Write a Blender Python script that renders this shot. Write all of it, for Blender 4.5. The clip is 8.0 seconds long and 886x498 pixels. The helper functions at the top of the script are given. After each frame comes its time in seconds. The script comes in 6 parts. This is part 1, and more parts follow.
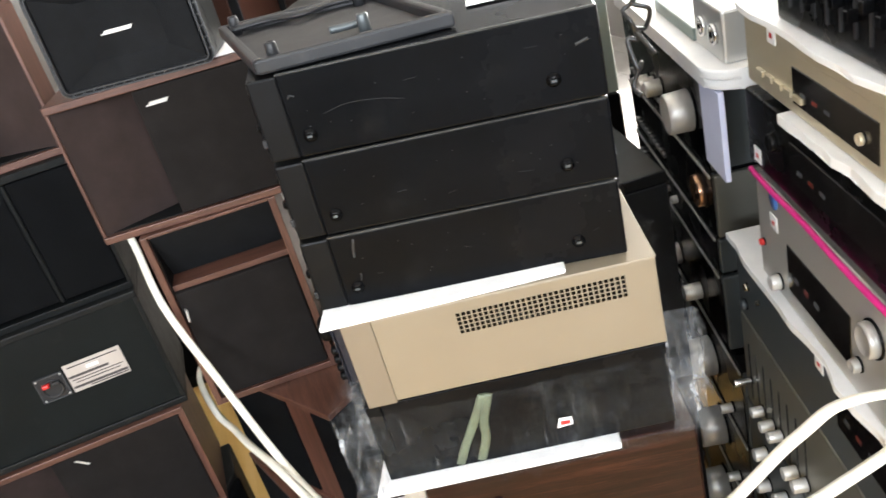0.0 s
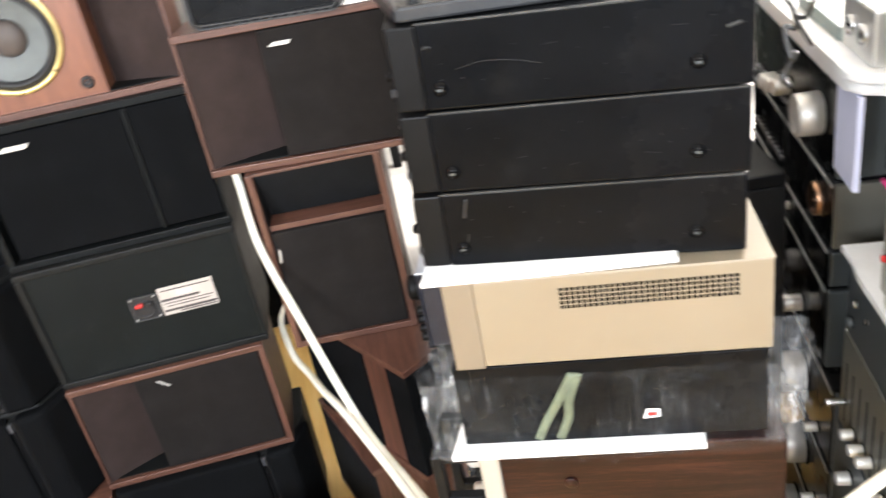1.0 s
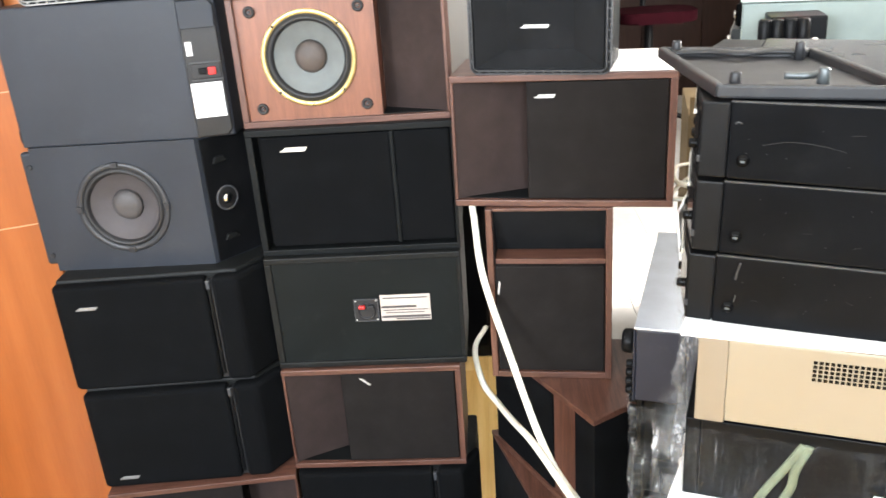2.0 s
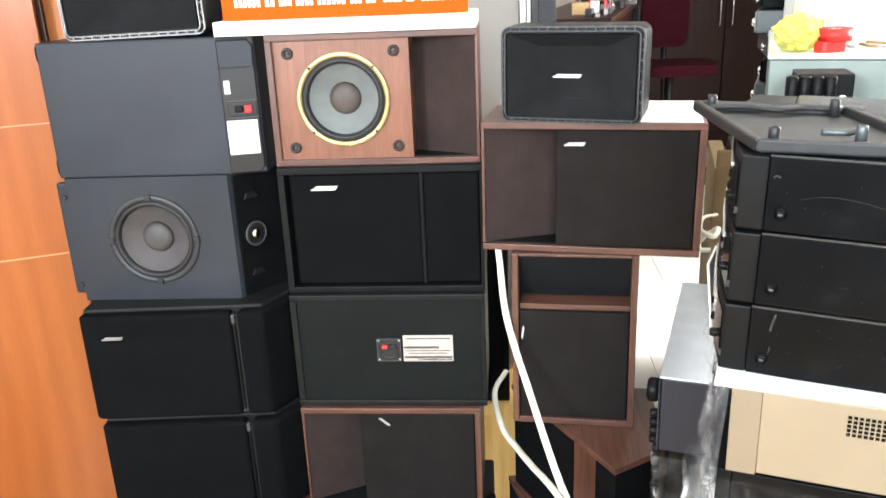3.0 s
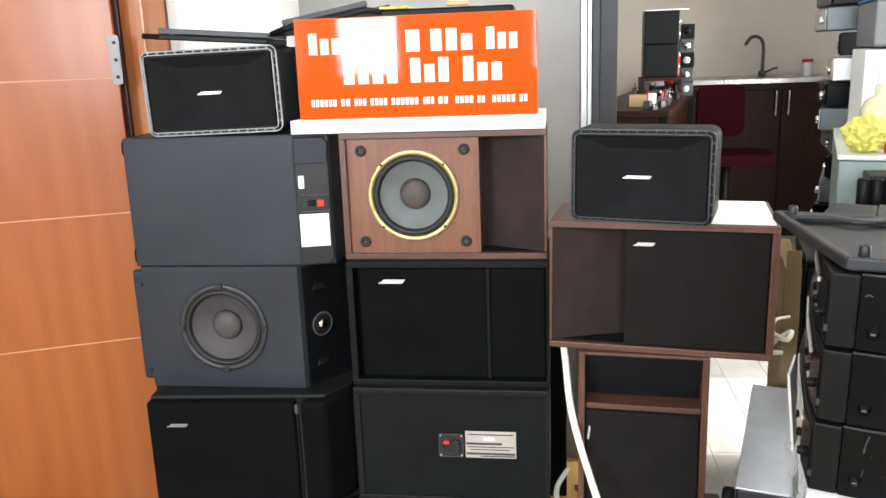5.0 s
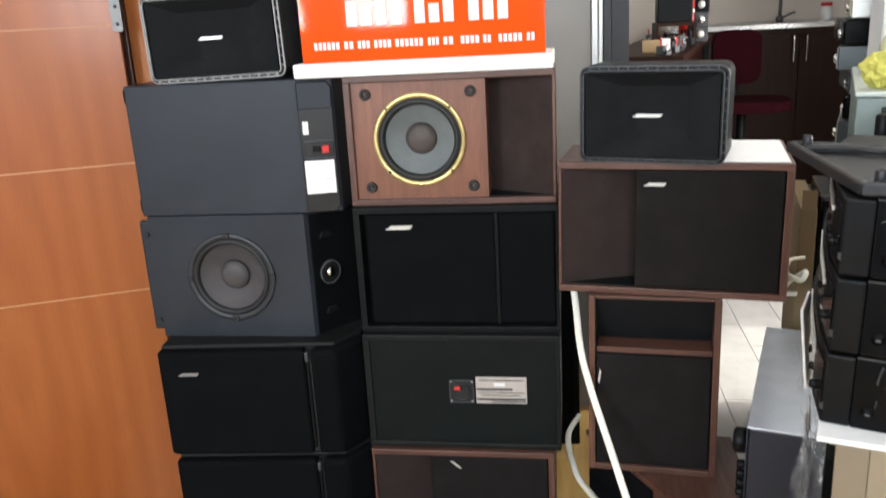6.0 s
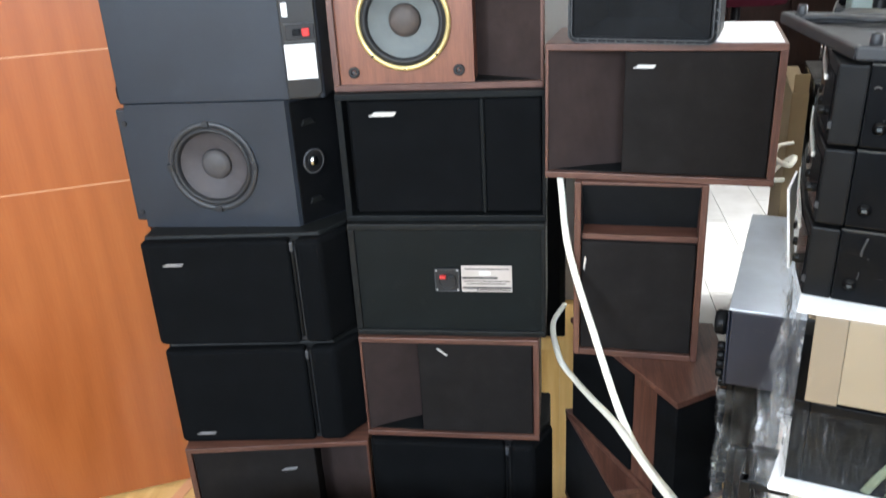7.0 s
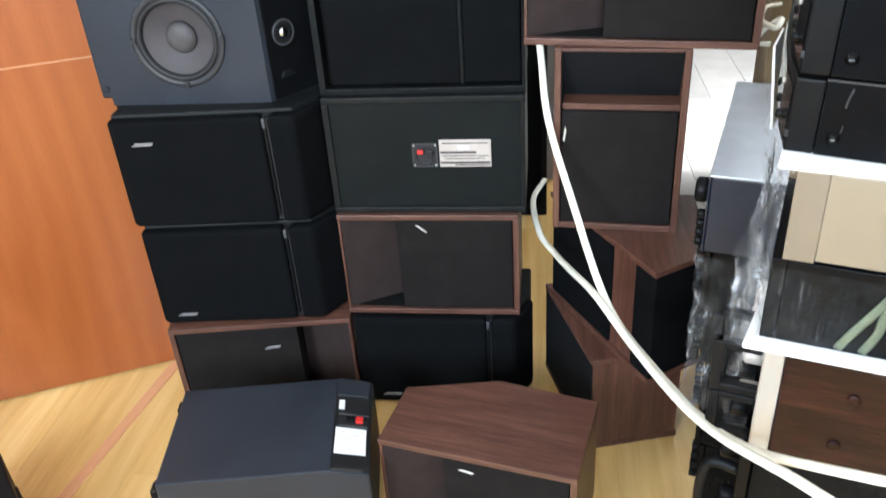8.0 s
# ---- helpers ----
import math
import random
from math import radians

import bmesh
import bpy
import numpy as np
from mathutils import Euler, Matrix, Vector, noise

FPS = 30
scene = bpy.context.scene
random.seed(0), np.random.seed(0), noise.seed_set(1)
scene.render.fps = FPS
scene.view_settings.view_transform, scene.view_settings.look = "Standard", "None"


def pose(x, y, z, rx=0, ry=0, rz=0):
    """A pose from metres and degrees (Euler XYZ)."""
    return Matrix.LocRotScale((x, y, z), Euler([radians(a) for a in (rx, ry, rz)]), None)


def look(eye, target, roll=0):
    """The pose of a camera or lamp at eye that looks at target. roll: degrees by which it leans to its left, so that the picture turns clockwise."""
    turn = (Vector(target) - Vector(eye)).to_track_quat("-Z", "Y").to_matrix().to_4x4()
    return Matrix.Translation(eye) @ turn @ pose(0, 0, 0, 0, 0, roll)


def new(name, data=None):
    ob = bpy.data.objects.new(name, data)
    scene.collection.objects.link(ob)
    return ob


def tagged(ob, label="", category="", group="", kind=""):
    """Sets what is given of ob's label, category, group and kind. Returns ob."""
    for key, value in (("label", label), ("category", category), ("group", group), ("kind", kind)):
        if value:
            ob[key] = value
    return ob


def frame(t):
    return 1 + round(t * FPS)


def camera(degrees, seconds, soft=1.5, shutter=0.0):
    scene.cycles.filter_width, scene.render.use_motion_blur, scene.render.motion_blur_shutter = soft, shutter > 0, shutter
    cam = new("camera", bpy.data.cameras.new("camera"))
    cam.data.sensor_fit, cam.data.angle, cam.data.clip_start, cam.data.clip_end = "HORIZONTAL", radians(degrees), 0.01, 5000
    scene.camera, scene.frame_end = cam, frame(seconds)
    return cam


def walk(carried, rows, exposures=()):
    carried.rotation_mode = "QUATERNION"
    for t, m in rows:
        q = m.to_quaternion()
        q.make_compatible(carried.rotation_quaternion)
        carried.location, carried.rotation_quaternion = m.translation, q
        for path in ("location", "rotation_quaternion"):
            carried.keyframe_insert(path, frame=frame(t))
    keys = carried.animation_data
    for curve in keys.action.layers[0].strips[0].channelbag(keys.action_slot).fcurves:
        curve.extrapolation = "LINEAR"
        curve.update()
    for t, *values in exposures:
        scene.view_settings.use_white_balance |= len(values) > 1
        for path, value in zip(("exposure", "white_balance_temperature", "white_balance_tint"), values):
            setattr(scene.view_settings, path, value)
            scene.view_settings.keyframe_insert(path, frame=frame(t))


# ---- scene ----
cam = camera(56.8, 8.0, 1.5, 0.5)
PATH = [
    (0, (0.704, -1.545, 1.467), (1.086, 0.198, 0.563), -15.9),
    (0.5, (0.699, -1.547, 1.468), (0.987, 0.215, 0.567), -16.0),
    (1, (0.669, -1.533, 1.462), (0.86, 0.233, 0.543), -11.1),
    (1.5, (0.571, -1.581, 1.496), (0.552, 0.259, 0.712), -6.7),
    (1.7, (0.541, -1.607, 1.497), (0.450, 0.24, 0.732), -5.8),
    (2.8, (0.49, -1.651, 1.499), (0.336, 0.226, 0.825), -2.3),
    (3, (0.484, -1.649, 1.502), (0.324, 0.236, 0.853), -2.4),
    (3.5, (0.472, -1.659, 1.515), (0.311, 0.242, 0.913), -2.3),
    (4, (0.466, -1.659, 1.508), (0.3, 0.251, 0.938), -2.1),
    (4.5, (0.454, -1.662, 1.538), (0.245, 0.264, 1.043), -1.9),
    (4.7, (0.444, -1.658, 1.542), (0.202, 0.273, 1.082), -1.8),
    (5.8, (0.446, -1.64, 1.515), (0.138, 0.267, 0.998), -2.9),
    (6, (0.455, -1.635, 1.507), (0.147, 0.26, 0.949), -3.2),
    (6.5, (0.461, -1.631, 1.48), (0.171, 0.224, 0.792), -3.5),
    (7, (0.461, -1.627, 1.468), (0.178, 0.193, 0.689), -3.3),
    (7.4, (0.464, -1.63, 1.435), (0.201, 0.152, 0.567), -3.3),
    (7.5, (0.463, -1.628, 1.439), (0.204, 0.139, 0.54), -3.5),
    (8, (0.47, -1.613, 1.429), (0.226, 0.088, 0.406), -4.0),
]
walk(cam, [(t, look(eye, target, roll)) for t, eye, target, roll in PATH],
     [(0, -0.2, 6600, 12), (0.5, 0.05, 6600, 12), (1.2, 0.25, 6700, 14), (1.5, 0.32, 6700, 14), (1.7, 0.40, 6650, 13), (2.8, 0.38, 6500, 10), (3, 0.34, 6500, 10), (3.5, 0.05, 6500, 10),
      (4, -0.12, 6500, 10), (4.5, -0.15, 6500, 10), (5.8, -0.68, 6500, 11), (6, -0.70, 6450, 11), (6.5, -0.55, 6050, 10), (7, -0.15, 5950, 9), (8, 0.0, 5900, 8)])

# ---- light ----
world = bpy.data.worlds.new("world")
scene.world = world
world.use_nodes = True
wn = world.node_tree
sky = wn.nodes.new("ShaderNodeTexSky")
sky.sky_type, sky.sun_disc = "NISHITA", False
sky.sun_elevation, sky.sun_rotation = radians(38), radians(100)
wn.links.new(sky.outputs[0], wn.nodes["Background"].inputs[0])
wn.nodes["Background"].inputs[1].default_value = 0.12


def area_lamp(name, at, aim, sx, sy, watts, colour):
    d = bpy.data.lights.new(name, "AREA")
    d.shape, d.size, d.size_y, d.energy, d.color = "RECTANGLE", sx, sy, watts, colour
    ob = new(name, d)
    ob.matrix_world = look(at, aim)
    return ob


area_lamp("balcony_window_light", (3.12, 1.25, 1.45), (0.6, 0.7, 1.25), 1.7, 2.0, 330, (1.0, 0.985, 0.95))
for wx, wz, ww, wh, watts in ((-0.70, 1.95, 0.36, 1.02, 42), (-1.33, 1.97, 0.28, 1.04, 86), (0.80, 1.97, 0.95, 1.04, 98)):
    area_lamp("front_window_light", (wx, -3.3, wz), (wx * 0.75, 0.0, wz - 0.15), ww, wh, watts, (0.84, 0.92, 1.0))
sun = bpy.data.lights.new("sun", "SUN")
sun.energy, sun.angle, sun.color = 5.0, radians(0.6), (1.0, 0.95, 0.87)
new("sun", sun).matrix_world = look((6, 1.5, 5), (0, 1.6, 0))


# ---- materials ----
def nodes_of(name):
    m = bpy.data.materials.new(name)
    m.use_nodes = True
    t = m.node_tree
    return m, t, t.nodes["Principled BSDF"]


def link(t, a, b):
    t.links.new(a, b)


def coords(t, stretch):
    tc, mp = t.nodes.new("ShaderNodeTexCoord"), t.nodes.new("ShaderNodeMapping")
    mp.inputs["Scale"].default_value = stretch
    link(t, tc.outputs["Object"], mp.inputs["Vector"])
    return mp.outputs["Vector"]


def noise_of(t, vec, scale, detail=4.0, rough=0.6):
    n = t.nodes.new("ShaderNodeTexNoise")
    n.inputs["Scale"].default_value, n.inputs["Detail"].default_value, n.inputs["Roughness"].default_value = scale, detail, rough
    link(t, vec, n.inputs["Vector"])
    return n.outputs["Fac"]


def ramp_of(t, fac, stops):
    r = t.nodes.new("ShaderNodeValToRGB")
    e = r.color_ramp.elements
    while len(e) < len(stops):
        e.new(0.5)
    for el, (p, c) in zip(e, stops):
        el.position, el.color = p, (*c, 1)
    link(t, fac, r.inputs["Fac"])
    return r.outputs["Color"]


def bump_of(t, p, height, strength, dist=0.002):
    b = t.nodes.new("ShaderNodeBump")
    b.inputs["Strength"].default_value, b.inputs["Distance"].default_value = strength, dist
    link(t, height, b.inputs["Height"])
    link(t, b.outputs["Normal"], p.inputs["Normal"])


def shade(c, k):
    return tuple(min(1.0, v * k) for v in c)


def plain(name, col, rough=0.5, metal=0.0, var=0.18, scale=9.0, fine=260.0, bump=0.15, coat=0.0, dust=0.0, spec=0.5):
    """Paint, plastic, metal: broad stains, fine grain, uneven gloss."""
    m, t, p = nodes_of(name)
    v = coords(t, (1, 1, 1))
    broad, grain = noise_of(t, v, scale, 5), noise_of(t, v, fine, 2)
    base = ramp_of(t, broad, [(0.3, shade(col, 1 - var)), (0.7, shade(col, 1 + var))])
    if dust:
        mix = t.nodes.new("ShaderNodeMix")
        mix.data_type = "RGBA"
        mask = ramp_of(t, noise_of(t, v, scale * 2.3, 9, 0.7), [(0.57, (0, 0, 0)), (0.8, (dust, dust, dust))])
        link(t, mask, mix.inputs["Factor"])
        link(t, base, mix.inputs["A"])
        mix.inputs["B"].default_value = (0.32, 0.3, 0.27, 1)
        base = mix.outputs["Result"]
    link(t, base, p.inputs["Base Color"])
    r = t.nodes.new("ShaderNodeMapRange")
    r.inputs["To Min"].default_value, r.inputs["To Max"].default_value = max(0.03, rough - 0.1), min(1, rough + 0.12)
    link(t, broad, r.inputs["Value"])
    link(t, r.outputs["Result"], p.inputs["Roughness"])
    p.inputs["Metallic"].default_value, p.inputs["Coat Weight"].default_value = metal, coat
    p.inputs["Specular IOR Level"].default_value = spec
    if bump:
        bump_of(t, p, grain, bump, 0.0006)
    return m


def cloth(name, col, scale=900.0):
    """Stretched loudspeaker cloth with a fine weave."""
    m, t, p = nodes_of(name)
    v = coords(t, (1, 1, 1))
    w1, w2 = t.nodes.new("ShaderNodeTexWave"), t.nodes.new("ShaderNodeTexWave")
    w1.bands_direction, w2.bands_direction = "X", "Z"
    for w in (w1, w2):
        w.inputs["Scale"].default_value, w.inputs["Distortion"].default_value = scale / 6, 0.6
        link(t, v, w.inputs["Vector"])
    add = t.nodes.new("ShaderNodeMath")
    add.operation = "ADD"
    link(t, w1.outputs["Fac"], add.inputs[0])
    link(t, w2.outputs["Fac"], add.inputs[1])
    base = ramp_of(t, noise_of(t, v, 14, 6, 0.65), [(0.3, shade(col, 0.8)), (0.55, col), (0.78, shade(col, 1.3))])
    link(t, base, p.inputs["Base Color"])
    p.inputs["Roughness"].default_value = 0.95
    p.inputs["Specular IOR Level"].default_value = 0.04
    bump_of(t, p, add.outputs[0], 0.35, 0.0008)
    return m


def timber(name, dark, mid, light, along="X", scale=1.0, rough=0.45, coat=0.0, cathedral=False, bump=0.12, spec=0.5):
    """Wood grain running along one axis of the piece."""
    m, t, p = nodes_of(name)
    s = {"X": (0.9, 14, 14), "Y": (14, 0.9, 14), "Z": (14, 14, 0.9)}[along]
    v = coords(t, tuple(a * scale for a in s))
    n1, n2 = noise_of(t, v, 3.0, 6, 0.65), noise_of(t, v, 22.0, 3, 0.7)
    if cathedral:
        w = t.nodes.new("ShaderNodeTexWave")
        # nested arches of flat-sawn veneer
        w.wave_type, w.rings_direction = "RINGS", "Y"
        w.inputs["Scale"].default_value, w.inputs["Distortion"].default_value = 1.1, 5.0
        w.inputs["Detail"].default_value, w.inputs["Detail Scale"].default_value = 3.0, 1.2
        tc, mp = t.nodes.new("ShaderNodeTexCoord"), t.nodes.new("ShaderNodeMapping")
        mp.inputs["Scale"].default_value, mp.inputs["Location"].default_value = (4.5, 4.5, 0.75), (-0.6, 0.0, -0.5)
        link(t, tc.outputs["Object"], mp.inputs["Vector"])
        link(t, mp.outputs["Vector"], w.inputs["Vector"])
        n1m = t.nodes.new("ShaderNodeMix")
        n1m.inputs["Factor"].default_value = 0.30
        link(t, n1, n1m.inputs["A"])
        link(t, w.outputs["Fac"], n1m.inputs["B"])
        n1 = n1m.outputs["Result"]
    mix = t.nodes.new("ShaderNodeMix")
    mix.inputs["Factor"].default_value = 0.35
    link(t, n1, mix.inputs["A"])
    link(t, n2, mix.inputs["B"])
    fac = mix.outputs["Result"]
    link(t, ramp_of(t, fac, [(0.3, dark), (0.5, mid), (0.72, light)]), p.inputs["Base Color"])
    p.inputs["Roughness"].default_value, p.inputs["Coat Weight"].default_value = rough, coat
    p.inputs["Coat Roughness"].default_value = 0.2
    p.inputs["Specular IOR Level"].default_value = spec
    bump_of(t, p, fac, bump, 0.0008)
    return m


def per_piece(name, cols, rough, along, scale=1.0, coat=0.0):
    """Wood or tile whose pieces differ a little from one another."""
    m, t, p = nodes_of(name)
    s = {"X": (0.8, 12, 12), "Y": (12, 0.8, 12), "N": (2, 2, 2)}[along]
    oi = t.nodes.new("ShaderNodeObjectInfo")
    tc, mp = t.nodes.new("ShaderNodeTexCoord"), t.nodes.new("ShaderNodeMapping")
    mp.inputs["Scale"].default_value = tuple(a * scale for a in s)
    link(t, tc.outputs["Object"], mp.inputs["Vector"])
    comb = t.nodes.new("ShaderNodeCombineXYZ")
    mul = t.nodes.new("ShaderNodeMath")
    mul.operation = "MULTIPLY"
    mul.inputs[1].default_value = 37.0
    link(t, oi.outputs["Random"], mul.inputs[0])
    for i in range(3):
        link(t, mul.outputs[0], comb.inputs[i])
    link(t, comb.outputs[0], mp.inputs["Location"])
    fac = noise_of(t, mp.outputs["Vector"], 3.0, 7, 0.65)
    base = ramp_of(t, fac, [(0.3, cols[0]), (0.5, cols[1]), (0.72, cols[2])])
    hsv = t.nodes.new("ShaderNodeHueSaturation")
    r = t.nodes.new("ShaderNodeMapRange")
    r.inputs["To Min"].default_value, r.inputs["To Max"].default_value = 0.95, 1.05
    link(t, oi.outputs["Random"], r.inputs["Value"])
    link(t, r.outputs["Result"], hsv.inputs["Value"])
    link(t, base, hsv.inputs["Color"])
    link(t, hsv.outputs["Color"], p.inputs["Base Color"])
    p.inputs["Roughness"].default_value, p.inputs["Coat Weight"].default_value = rough, coat
    bump_of(t, p, fac, 0.06, 0.0006)
    return m


def film_plastic(name, at, clear, stretch=(26.0, 26.0, 1.6)):
    """Crumpled clear stretch film."""
    m, t, p = nodes_of(name)
    v = coords(t, (1, 1, 1))
    p.inputs["Base Color"].default_value = (0.93, 0.95, 0.97, 1)
    p.inputs["Roughness"].default_value, p.inputs["IOR"].default_value = 0.10, 1.5
    p.inputs["Transmission Weight"].default_value = 0.0
    def times(x, y):
        n = t.nodes.new("ShaderNodeMath")
        n.operation = "MULTIPLY"
        link(t, x, n.inputs[0])
        link(t, y, n.inputs[1])
        return n.outputs[0]
    # fine drawn streaks with their white highlights put into the alpha, gathered in patches, over creases
    streak = ramp_of(t, noise_of(t, coords(t, stretch), 9, 6, 0.7), [(k, (c,) * 3) for k, c in zip(at, clear)])
    patch = ramp_of(t, noise_of(t, v, 11, 3, 0.55), [(0.38, (0.12,) * 3), (0.62, (1, 1, 1))])
    link(t, times(streak, patch), p.inputs["Alpha"])
    bump_of(t, p, noise_of(t, v, 60, 6, 0.7), 1.0, 0.010)
    return m


